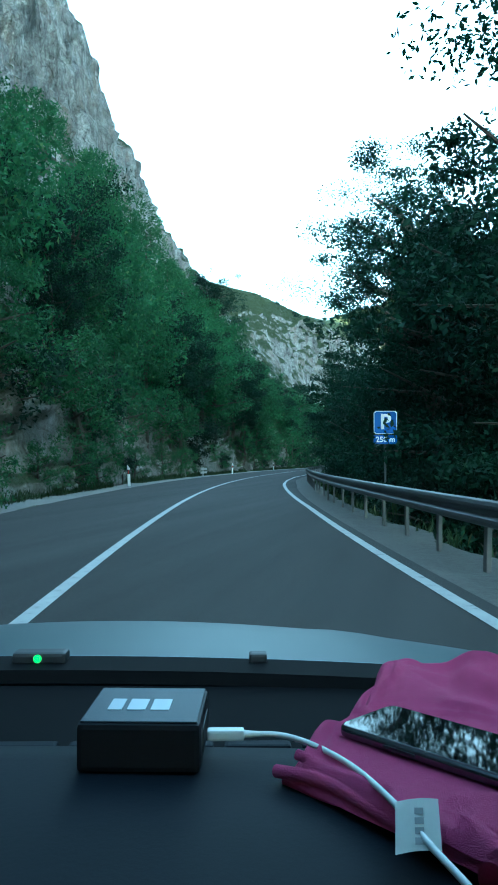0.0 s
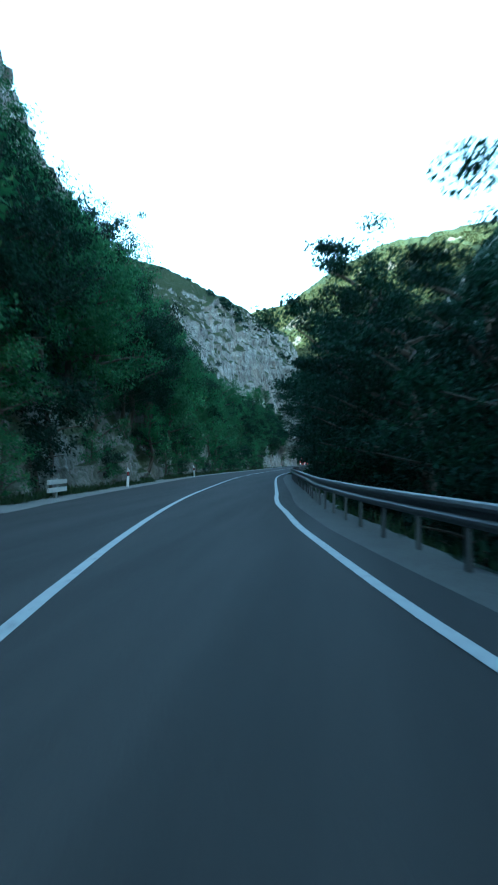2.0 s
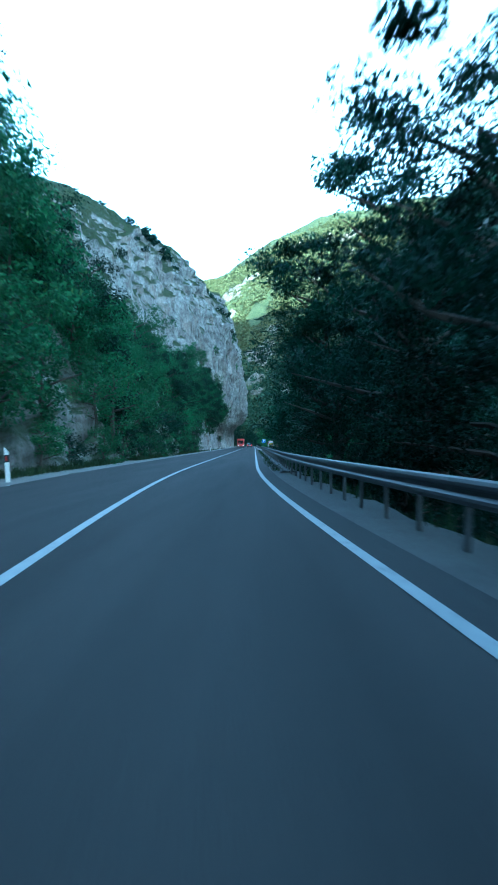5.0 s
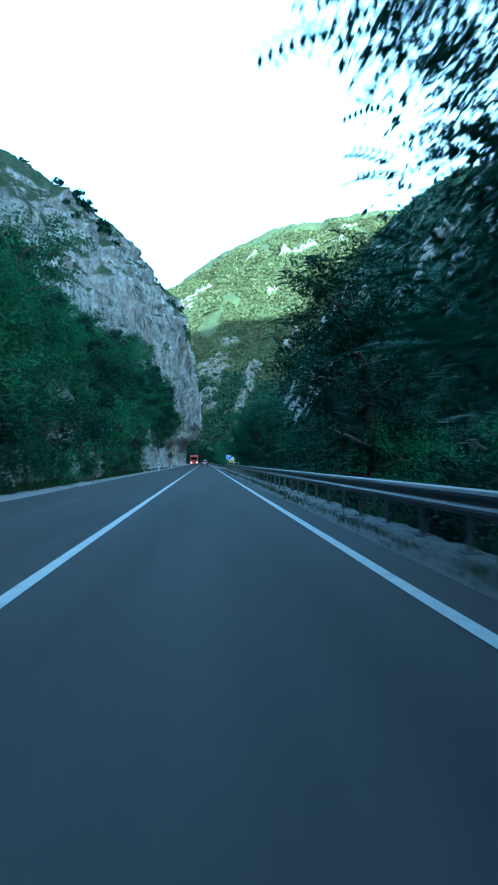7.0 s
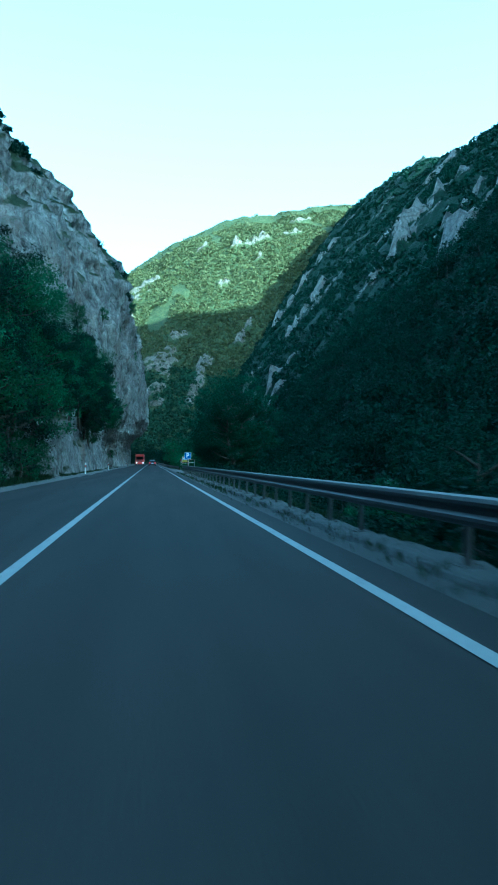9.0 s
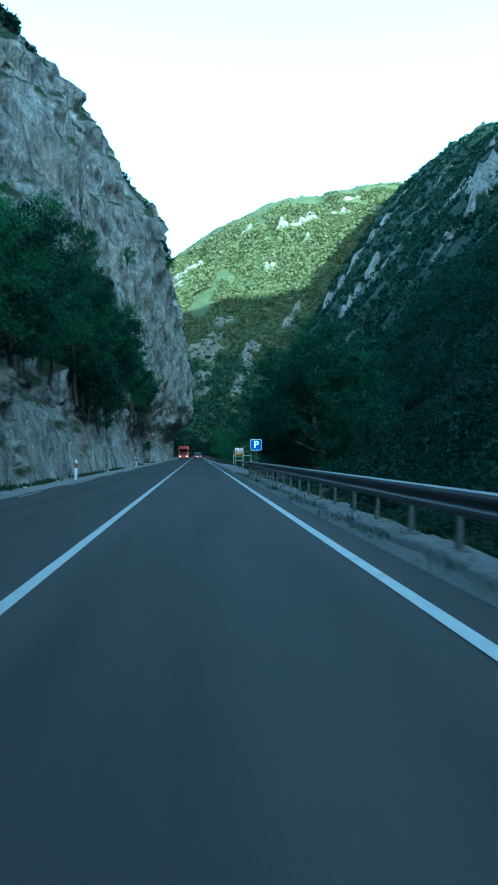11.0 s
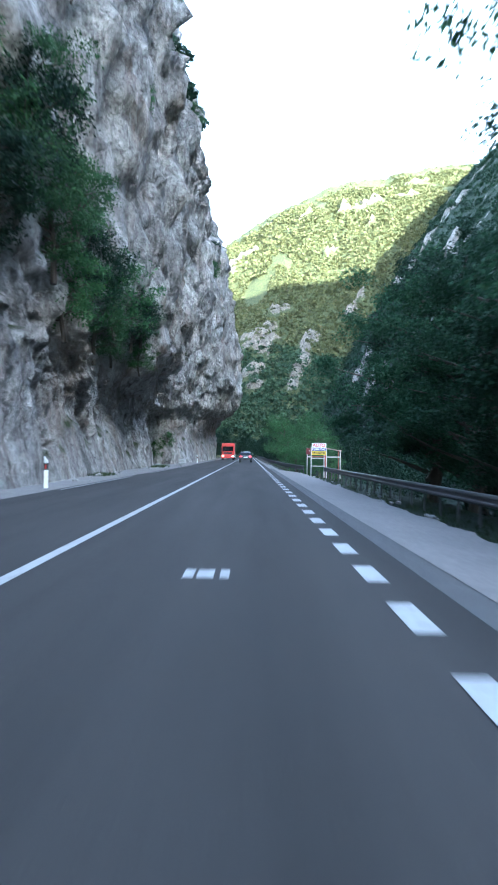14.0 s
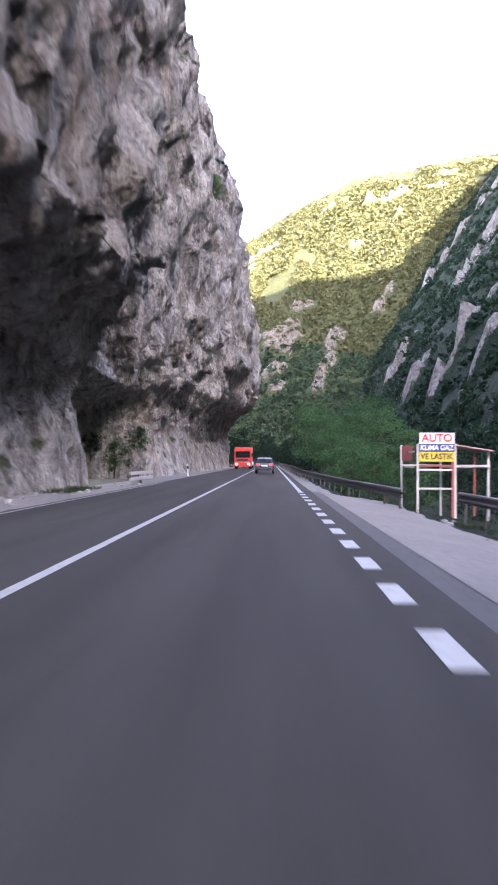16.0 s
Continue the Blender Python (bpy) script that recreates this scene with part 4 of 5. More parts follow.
# grass and weeds at the foot of the wall and behind the rails
def tufts(name, spots, h, mat, label):
    spots = np.array(spots)
    n = len(spots)
    vs = []
    for _ in range(11):
        a = RNG.uniform(0, 6.28, n)
        w = np.stack([np.cos(a), np.sin(a), np.zeros(n)], 1)
        hh = h * RNG.uniform(.4, 1.1, (n, 1)) * spots[:, 3:4]
        b = spots[:, :3] + RNG.normal(size=(n, 3)) * [.12, .12, 0]
        t = b + w * hh * .5 + np.array([0, 0, 1]) * hh
        m = (b + t) / 2 + np.array([0, 0, 1]) * hh * .12
        sd = np.stack([-w[:, 1], w[:, 0], np.zeros(n)], 1) * .013 * spots[:, 3:4]
        vs.append(np.stack([b, m - sd, t, m + sd], 1).reshape(-1, 3))
    v = np.concatenate(vs)
    return tagged(new(name, mesh_np(name, v, np.arange(len(v)).reshape(-1, 4), mat)), label, "grass", kind="stuff")


M_GRASS = mix_shader_leaf("grass_blades", (.018, .034, .012), (.048, .066, .024), (.12, .11, .05))
sp = []
for _ in range(7500):
    s = RNG.uniform(0, 330)
    if noise.noise(Vector((s * .12, 0, 0))) < -.15 + .5 * (s > 240):
        continue
    sp.append((*road(s, -6.0 - RNG.random() ** 1.5 * 1.1, -.03), RNG.uniform(.6, 1.6) * (.55 if s > 200 else 1)))
for _ in range(2600):
    s = RNG.uniform(0, 330)
    if 112 < s < BAY0:
        continue
    u = 3.9 + RNG.random() ** 1.2 * 2.2
    if BAY0 < s < BAY1:
        u = 5.3 + RNG.random() * 3
    x, y, z = right_point(s, u)
    sp.append((x, y, z - .03, RNG.uniform(.6, 1.8) * (.5 if BAY0 - 5 < s < 330 else 1)))
for _ in range(500):
    s = RNG.uniform(112, 222)
    sp.append((*road(s, RNG.choice([2.85, 3.75]) + RNG.normal() * .08, .0), RNG.uniform(.3, .8)))
tufts("grass", sp, .27, M_GRASS, "tufts of weeds and dry grass along the verges")


# ---- guardrails ----
def beam_mesh(pts, name):
    """W-shaped steel beam swept along the points (x, y, z of the top), facing left of travel."""
    prof = [(.0, 0), (-.035, -.02), (-.055, -.06), (-.05, -.095), (0.0, -.13), (.0, -.18), (-.05, -.215), (-.055, -.25), (-.035, -.29), (0, -.31)]
    full = prof + [(a + .008, b) for a, b in reversed(prof)]
    vs, fs, k = [], [], len(full)
    for i, p in enumerate(pts):
        q0, q1 = Vector(pts[max(0, i - 1)]), Vector(pts[min(len(pts) - 1, i + 1)])
        d = (q1 - q0)
        d.z = 0
        d.normalize()
        r = Vector((d.y, -d.x, 0))
        for a, b in full:
            w = Vector(p) + r * a
            vs.append((w.x, w.y, w.z + b))
    for i in range(len(pts) - 1):
        for j in range(k):
            j2 = (j + 1) % k
            fs.append((i * k + j, i * k + j2, (i + 1) * k + j2, (i + 1) * k + j))
    me = bpy.data.meshes.new(name)
    me.from_pydata(vs, [], fs)
    me.materials.append(M_ZINC)
    return me


def post_mesh(plate=False):
    bm = B()
    if plate:
        box(bm, -.11, .11, -.1, .1, -.68, -.655, .004)
        for px, py in ((-.08, -.07), (-.08, .07), (.08, -.07), (.08, .07)):
            cyl(bm, (px, py, -.66), (px, py, -.63), .012, .012, 6)
    box(bm, -.028, .028, -.06, .06, -1.1, .0, .006)
    box(bm, -.05, .03, -.05, .05, -.16, -.06, .004)
    me = bpy.data.meshes.new("post")
    bm.to_mesh(me)
    bm.free()
    me.materials.append(M_ZINC_DULL)
    return me


POST, POST_PLATE = post_mesh(), post_mesh(True)


def guardrail(pathf, s0, s1, label, skip=()):
    e = tagged(new("guardrail"), label, "guardrail", "guardrails")
    s = s0
    while s < s1 - .1:
        t = min(s1, s + 4.0)
        n = 5 if abs(axis(s)[1]) > .001 or s > BAY0 - 8 else 2
        me = beam_mesh([pathf(s + (t - s + .04) * i / (n - 1)) for i in range(n)], "beam")
        share("beam", me, e, Matrix())
        s = t
    s = s0 + .6
    while s < s1:
        if not any(abs(s - q) < 1.0 for q in skip):
            x, y, z = pathf(s)
            x2, y2, _ = pathf(s + .2)
            share("post", POST_PLATE if 112 < s < 209 else POST, e, pose(x, y, z - .06, RNG.normal() * 1.2, RNG.normal() * 1.2, -math.degrees(math.atan2(x2 - x, y2 - y))) @ Matrix.Translation((.075, 0, 0)))
        s += 2.0
    return e


def rail_a(s):
    w = np.clip((s - (BAY0 - 2)) / 10.0, 0, 1)
    u = 3.25 + 3.3 * w * w * (3 - 2 * w)
    return road(s, u, .80 - .5 * w * w * (3 - 2 * w))


guardrail(rail_a, -40.0, 281.0, "long weathered zinc guardrail with steel posts", (152.6,))
guardrail(lambda s: road(s, float(np.interp(s, [282, 292, 312, 470], [5.2, 4.2, 3.1, 3.0])), float(np.interp(s, [282, 312, 330], [.34, .62, .78]))), 282.5, 440, "weathered zinc guardrail past the lay-by")


# ---- delineator posts ----
def delineator():
    e = new("delineator")
    bm = B()
    vs = box(bm, -.06, .06, -.05, .05, -.2, .95, .015)
    for v in bm.verts:
        if v.co.z > .9:
            v.co.z += -.08 * (v.co.x / .06)
    part("shaft", bm, M_WHITE, e)
    bm = B()
    box(bm, -.063, .063, -.053, .053, .58, .8, .004)
    part("band", bm, M_BLACK, e, "black band")
    bm = B()
    box(bm, -.025, .025, -.058, -.052, .62, .76, .003)
    part("reflector", bm, M_RED, e, "red reflector")
    return e


first = None
for s in (36.5, 73, 103, 211.5, 248.5, 318):
    x, y, z = road(s, -5.55 if s < 300 else -5.4)
    m = pose(x, y, -.02, RNG.normal() * 2, RNG.normal() * 2, heading(s))
    if first is None:
        first = delineator()
        first.matrix_basis = m
        o = first
    else:
        o = copy_thing(first, m)
    tagged(o, "white plastic roadside delineator with a black band", "road marker", "delineator posts")


# ---- short culvert railings by the left verge ----
def culvert_rail(s, u, ln, label):
    e = tagged(new("culvert_railing"), label, "railing", "culvert railings")
    e.matrix_basis = pose(*road(s, u, -.02), 0, 0, heading(s))
    for y in ((-ln / 2 + .15, ln / 2 - .15) if ln < 4 else (-ln / 2 + .15, -ln / 6, ln / 6, ln / 2 - .15)):
        bm = B()
        box(bm, -.07, .07, -.08, .08, -.15, .72, .012)
        part("post", bm, M_CONC, e)
    for z in (.22, .5):
        bm = B()
        box(bm, -.045, .045, -ln / 2, ln / 2, z, z + .16, .012)
        part("rail", bm, M_CONC, e, "", pose(.08, 0, 0))


M_CONC = plain("pale_concrete", (.42, .41, .39), 0.9, 0, .25, 5, .5)
culvert_rail(61.0, -5.9, 2.4, "pale concrete culvert railing with two bars")
culvert_rail(297.6, -5.6, 6.6, "pale weathered culvert railing below the overhang")


# ---- parking sign ----
def text_mesh(txt, size, mat, name, depth=.004):
    cu = bpy.data.curves.new(name, "FONT")
    cu.body, cu.size, cu.extrude, cu.align_x, cu.align_y, cu.offset = txt, size, depth, "CENTER", "CENTER", size * .025
    tmp = bpy.data.objects.new(name, cu)
    scene.collection.objects.link(tmp)
    bpy.context.view_layer.update()
    me = bpy.data.meshes.new_from_object(tmp.evaluated_get(bpy.context.evaluated_depsgraph_get()))
    bpy.data.objects.remove(tmp)
    me.materials.clear()
    me.materials.append(mat)
    me.name = name
    return me


M_BLUE = plain("sign_blue", (.012, .095, .42), 0.45, 0, .06)
M_SIGNW = plain("sign_white", (.85, .86, .86), 0.45, 0, .03)
M_SIGNY = plain("sign_yellow", (.72, .55, .04), 0.5, 0, .08)
M_SIGNB = plain("sign_navy", (.03, .05, .22), 0.5, 0, .08)
M_SIGNR = plain("sign_red", (.6, .02, .03), 0.5, 0, .05)
TURN = Matrix.Rotation(radians(90), 4, "X")


def parking_sign(x, y, z, zg, label, rz=-4, plate_text=""):
    e = tagged(new("parking_sign"), label, "road sign", "parking signs")
    e.matrix_basis = pose(x, y, zg, 0, 0, rz)
    c = z - zg
    bm = B()
    cyl(bm, (0, .045, -.2), (0, .045, c + .28), .03, .03, 12)
    part("post", bm, M_ZINC_DULL, e, "grey steel post")
    bm = B()
    box(bm, -.31, .31, -.008, .008, c - .31, c + .31, .0)
    bmesh.ops.bevel(bm, geom=[q for q in bm.edges if abs(q.verts[0].co.y - q.verts[1].co.y) > .01], offset=.035, segments=4, affect="EDGES")
    plate = part("plate", bm, M_SIGNW, e, "white-rimmed plate")
    bm = B()
    box(bm, -.29, .29, -.012, -.0085, c - .29, c + .29, .0)
    bmesh.ops.bevel(bm, geom=[q for q in bm.edges if abs(q.verts[0].co.y - q.verts[1].co.y) > .003], offset=.03, segments=4, affect="EDGES")
    part("face", bm, M_BLUE, plate, "blue face")
    share("letter", text_mesh("P", .56, M_SIGNW, "letter"), plate, Matrix.Translation((0, -.014, c + .0)) @ TURN, "white letter P")
    if plate_text:
        bm = B()
        box(bm, -.31, .31, -.008, .008, c - .58, c - .34, .004)
        low = part("distance_plate", bm, M_BLUE, e, "blue distance plate")
        share("lettering", text_mesh(plate_text, .2, M_SIGNW, "lettering"), low, Matrix.Translation((0, -.011, c - .46)) @ TURN, "white distance figures")
    for zz in (c - .15, c + .15):
        bm = B()
        box(bm, -.05, .05, .01, .085, zz - .015, zz + .015, .003)
        part("clamp", bm, M_ZINC, e)


px, py, pz = right_point(216.8, 3.95)
parking_sign(3.62, 216.8, 1.72, -.3, "square blue parking sign with a white P on a steel post")
parking_sign(13.35, 21.1, 2.26, -.9, "blue parking sign with a distance plate behind the guardrail", 8, "250 m")


# ---- roadside stand with the workshop sign ----
def stand(x, y, z):
    e = tagged(new("roadside_stand"), "bare white and red steel frame stand beside the lay-by", "stand")
    e.matrix_basis = pose(x, y, z, 0, 0, -3)
    W, D, H = 2.25, 2.3, 2.25
    white = plain("chalky_white_paint", (.62, .58, .55), .6, .1, .25, 5)
    red = plain("faded_red_paint", (.42, .11, .08), .6, .1, .25, 5)
    for (a, b, h, mt) in ((0, 0, H, white), (1.1, 0, H, red), (W, .2, 2.02, white), (-.25, D, H, white), (1.1, D, H, white), (W, D, 2.0, red), (1.18, .02, H, white)):
        bm = B()
        box(bm, a - .035, a + .035, b - .035, b + .035, -.2, h, .006)
        part("post", bm, mt, e)
    for (a, b, y0, zz, mt) in ((0, 1.1, 0, .82, white), (1.15, W, .1, 1.55, white), (0, 1.1, 0, 1.55, red), (0, 1.1, 0, 1.42, white), (-.25, 1.1, D, 1.55, white), (1.1, W, D, 1.5, white)):
        bm = B()
        box(bm, a, b, y0 - .025, y0 + .025, zz - .03, zz + .03, .005)
        part("crossbar", bm, mt, e)
    for a, zz in ((-.12, 1.5), (-.12, 2.0), (W, 1.5)):
        bm = B()
        box(bm, a - .025, a + .025, 0.05, D, zz - .025, zz + .025, .005)
        part("crossbar", bm, white, e)
    bm = B()
    box(bm, 1.05, W + .12, -.1, D + .1, 0, .035, .008)
    part("roof_panel", bm, plain("pink_sheet", (.55, .33, .3), .6, 0, .2), e, "faded pink sloping sheet roof", Matrix.Translation((0, 0, 2.34)) @ Matrix.Rotation(radians(9), 4, "Y") @ Matrix.Translation((0, 0, .04)))
    bm = B()
    box(bm, -.36, -.02, 1.2, 1.24, 1.7, 2.2, .006)
    for k in range(5):
        box(bm, -.36, -.02, 1.185, 1.2, 1.72 + k * .1, 1.76 + k * .1, .003)
    part("side_panel", bm, plain("rust_red_sheet", (.2, .05, .045), .7, 0, .3), e, "dark red corrugated side panel")


def workshop_sign(x, y, z):
    e = tagged(new("shop_sign"), "white blue and yellow workshop sign reading AUTO KLIMA GAZ VE LASTIK", "sign")
    e.matrix_basis = pose(x, y, z, 0, 0, -3)
    w = 1.1
    for z0, z1, mt, tx, tm, sz, nm in ((.56, .92, M_SIGNW, "AUTO", M_SIGNR, .34, "white_panel"), (.31, .56, M_SIGNB, "KLIMA GAZ", M_SIGNW, .23, "blue_panel"), (0, .31, M_SIGNY, "VE LASTIK", M_BLACK, .26, "yellow_panel")):
        bm = B()
        box(bm, 0, w, -.02, .02, z0 + .002, z1 - .002, .004)
        p = part(nm, bm, mt, e)
        me = text_mesh(tx, sz, tm, "lettering")
        wd = max(v.co.x for v in me.vertices) - min(v.co.x for v in me.vertices)
        k = min(1.0, w * .94 / wd)
        share("lettering", me, p, Matrix.Translation((w / 2, -.024, (z0 + z1) / 2)) @ TURN @ Matrix.Diagonal((k, 1, 1, 1)))


stand(5.75, 283.2, -.5)
workshop_sign(5.78, 283.1, 1.18)


# ---- vehicles on the road ahead ----
M_GLASS = plain("dark_glass", (.012, .014, .016), 0.08, 0, .05)
M_TYRE = plain("tyre_rubber", (.018, .018, .018), .85)
M_RIM = plain("alloy_rim", (.35, .35, .36), .35, .8)


def lamp_mat(name, col, glow):
    m, t, p = nodes_of(name)
    p.inputs["Base Color"].default_value = (*col, 1)
    p.inputs["Roughness"].default_value = .25
    p.inputs["Emission Color"].default_value = (*col, 1)
    p.inputs["Emission Strength"].default_value = glow
    return m


M_TAIL = lamp_mat("tail_lamp", (.8, .02, .03), .22)
M_HEAD = lamp_mat("head_lamp", (1, .96, .85), 1.0)


def wheel(e, x, y, r, w):
    bm = B()
    cyl(bm, (x - w / 2, y, r), (x + w / 2, y, r), r, r, 24)
    bmesh.ops.bevel(bm, geom=[q for q in bm.edges if len(q.link_faces) == 2 and q.calc_face_angle(0) > 1], offset=.03, segments=2, affect="EDGES")
    t = part("wheel", bm, M_TYRE, e)
    sgn = 1 if x > 0 else -1
    bm = B()
    cyl(bm, (x + sgn * (w / 2 - .02), y, r), (x + sgn * (w / 2 + .012), y, r), r * .66, r * .6, 16)
    part("rim", bm, M_RIM, t, "alloy rim")


def car(name, label, x, y, rz, paint, lights_on_front):
    """A five-door car 1.76 m wide; its tail faces -Y."""
    e = tagged(new(name), label, "car", "vehicles on the road")
    e.matrix_basis = pose(x, y, .03, 0, 0, rz)
    bm = B()
    side = [(-2.05, .35), (-2.1, .62), (-2.02, .95), (-1.9, 1.0), (-.2, 1.02), (.9, .98), (1.9, .82), (2.1, .62), (2.08, .35)]
    a = [bm.verts.new((-.87 + (.05 if z > .9 else 0), yy, z)) for yy, z in side]
    b = [bm.verts.new((.87 - (.05 if z > .9 else 0), yy, z)) for yy, z in side]
    n = len(side)
    for i in range(n):
        bm.faces.new((a[i], a[(i + 1) % n], b[(i + 1) % n], b[i]))
    bm.faces.new(a[::-1]); bm.faces.new(b)
    bmesh.ops.recalc_face_normals(bm, faces=bm.faces)
    bmesh.ops.bevel(bm, geom=list(bm.edges), offset=.05, segments=2, affect="EDGES")
    part("body", bm, paint, e)
    bm = B()
    cab = [(-1.92, .98), (-1.62, 1.40), (-1.3, 1.47), (.1, 1.46), (.95, .98)]
    a = [bm.verts.new((-.8 + max(0, z - .98) * .35, yy, z)) for yy, z in cab]
    b = [bm.verts.new((.8 - max(0, z - .98) * .35, yy, z)) for yy, z in cab]
    n = len(cab)
    for i in range(n):
        bm.faces.new((a[i], a[(i + 1) % n], b[(i + 1) % n], b[i]))
    bm.faces.new(a[::-1]); bm.faces.new(b)
    bmesh.ops.recalc_face_normals(bm, faces=bm.faces)
    bmesh.ops.bevel(bm, geom=list(bm.edges), offset=.04, segments=2, affect="EDGES")
    cb = part("cabin", bm, paint, e)
    for nm, y0, z0, y1, z1, o in (("rear_window", -1.86, 1.05, -1.66, 1.36, -.03), ("windscreen", .22, 1.38, .84, 1.03, .03)):
        bm = B()
        vs = [bm.verts.new(q) for q in ((-.66, y0 + o, z0), (.66, y0 + o, z0), (.6, y1 + o, z1), (-.6, y1 + o, z1))]
        bm.faces.new(vs)
        r = bmesh.ops.solidify(bm, geom=bm.faces[:], thickness=.02)
        part(nm, bm, M_GLASS, cb, "dark glass")
    for sx in (-1, 1):
        for nm, y0, y1 in (("side_window", -1.5, -.62), ("side_window", -.55, .45)):
            bm = B()
            vs = [bm.verts.new(q) for q in ((sx * .8, y0, 1.03), (sx * .8, y1, 1.03), (sx * .69, y1 - (.25 if y1 > 0 else 0), 1.36), (sx * .69, y0 + (.12 if y0 < -1 else 0), 1.36))]
            bm.faces.new(vs)
            bmesh.ops.solidify(bm, geom=bm.faces[:], thickness=.02)
            part(nm, bm, M_GLASS, cb, "dark glass")
        bm = B()
        box(bm, sx * .62 - .16, sx * .62 + .16, -2.13, -2.02, .72, .92, .02)
        part("tail_light", bm, M_TAIL, e, "lit red tail light")
        bm = B()
        box(bm, sx * .6 - .18, sx * .6 + .18, 2.02, 2.12, .62, .76, .02)
        part("headlight", bm, M_HEAD if lights_on_front else M_RIM, e, "headlight")
        bm = B()
        box(bm, sx * .98 - .09, sx * .98 + .09, .5, .62, .98, 1.1, .02)
        part("mirror", bm, paint, e)
        for yy in (-1.3, 1.3):
            wheel(e, sx * .78, yy, .31, .2)
    bm = B()
    box(bm, -.86, .86, -2.16, -2.04, .36, .55, .03)
    part("bumper", bm, M_BLACK, e, "black bumper")
    bm = B()
    box(bm, -.26, .26, -2.145, -2.1, .66, .77, .004)
    part("number_plate", bm, M_SIGNW, e, "white plate with dark bars")
    bm = B()
    for k in range(5):
        box(bm, -.2 + k * .085, -.15 + k * .085, -2.15, -2.144, .685, .745)
    part("plate_bars", bm, M_BLACK, e)
    return e


M_CAR1 = plain("black_car_paint", (.02, .022, .026), .25, .3, .1)
M_CAR2 = plain("silver_car_paint", (.38, .39, .4), .3, .6, .1)
car("car", "black hatchback driving ahead with lit red tail lights", .45, 331, 0, M_CAR1, False)
car("car", "silver oncoming car with lit headlights", -3.1, 398, 180, M_CAR2, True)


def truck(x, y, rz):
    """A red lorry, front towards -Y."""
    e = tagged(new("truck"), "red oncoming lorry with lit headlights below the overhang", "truck", "vehicles on the road")
    e.matrix_basis = pose(x, y, .03, 0, 0, rz)
    M_TR = plain("red_lorry_paint", (.55, .035, .03), .4, 0, .1)
    bm = B()
    box(bm, -1.2, 1.2, 0, 2.1, .55, 3.1, .12)
    cb = part("cab", bm, M_TR, e)
    bm = B()
    box(bm, -1.05, 1.05, -.03, .03, 1.65, 2.6, .01)
    part("windscreen", bm, M_GLASS, cb, "dark glass")
    bm = B()
    box(bm, -1.22, 1.22, -.12, .15, .35, .95, .05)
    part("bumper", bm, M_TR, e)
    bm = B()
    box(bm, -.8, .8, -.02, .02, 1.15, 1.5, .01)
    for k in range(4):
        box(bm, -.8, .8, -.04, -.02, 1.17 + k * .09, 1.21 + k * .09, .005)
    part("grille", bm, M_BLACK, cb, "black grille")
    for sx in (-1, 1):
        bm = B()
        box(bm, sx * .9 - .17, sx * .9 + .17, -.16, -.1, .62, .82, .02)
        part("headlight", bm, M_HEAD, e, "lit headlight")
        bm = B()
        box(bm, sx * 1.38 - .1, sx * 1.38 + .1, .0, .12, 1.75, 2.35, .03)
        part("mirror", bm, M_BLACK, cb)
        for yy in (1.0, 5.2, 6.4):
            wheel(e, sx * 1.05, yy, .5, .32)
    bm = B()
    box(bm, -1.25, 1.25, 2.3, 8.2, 1.0, 3.25, .05)
    part("cargo_box", bm, plain("lorry_box", (.5, .08, .06), .55, 0, .15), e, "red cargo body")
    bm = B()
    box(bm, -.5, .5, .5, 8.0, .55, .95, .03)
    part("chassis", bm, M_BLACK, e)


truck(-3.15, 371, 0)

# loose stones on the verges
stone_mats = [plain("verge_stone", (.3, .29, .28), .9, 0, .3, 3, .5)]


def stone_mesh(seed):
    bm = B()
    bmesh.ops.create_icosphere(bm, subdivisions=1, radius=1)
    for v in bm.verts:
        v.co *= 1 + .35 * noise.noise(v.co * 1.3 + Vector((seed * 3.1, 0, 0)))
        v.co.z *= .6
    me = bpy.data.meshes.new("stone")
    bm.to_mesh(me)
    bm.free()
    me.materials.append(stone_mats[0])
    return me


STONES = [stone_mesh(q) for q in range(4)]
for q in range(110):
    s = RNG.uniform(190, 300)
    lf = RNG.random() < .6
    u = RNG.uniform(-7.0, -5.4) if lf else RNG.uniform(2.9, 3.8)
    if not lf and s > BAY0:
        u = RNG.uniform(5.2, 6.4)
    x, y, z = road(s, u, -.01 if lf else right_height(s, u))
    r = RNG.uniform(.04, .13) * (1.6 if RNG.random() < .08 else 1)
    o = new("stone", STONES[q % 4])
    o.matrix_basis = Matrix.LocRotScale((x, y, z + r * .2), Euler((0, 0, RNG.random() * 6)), (r, r, r))
    tagged(o, "loose grey limestone chip on the verge", "stone", "loose stones")


# ---- the car that sets out along the road, with the things on its dashboard ----
CAR = pose(14.279, 0.313, 0, 0, 0, 13.6)


def sheet(bm, rows, thick=0.0):
    """Skin a grid of points (rows of equal length); returns the faces."""
    vr = [[bm.verts.new(p) for p in r] for r in rows]
    fs = []
    for a, b in zip(vr, vr[1:]):
        for i in range(len(a) - 1):
            fs.append(bm.faces.new((a[i], a[i + 1], b[i + 1], b[i])))
    if thick:
        bmesh.ops.solidify(bm, geom=fs, thickness=thick)
    return fs


def smooth(ob):
    ob.data.polygons.foreach_set("use_smooth", [True] * len(ob.data.polygons))
    return ob


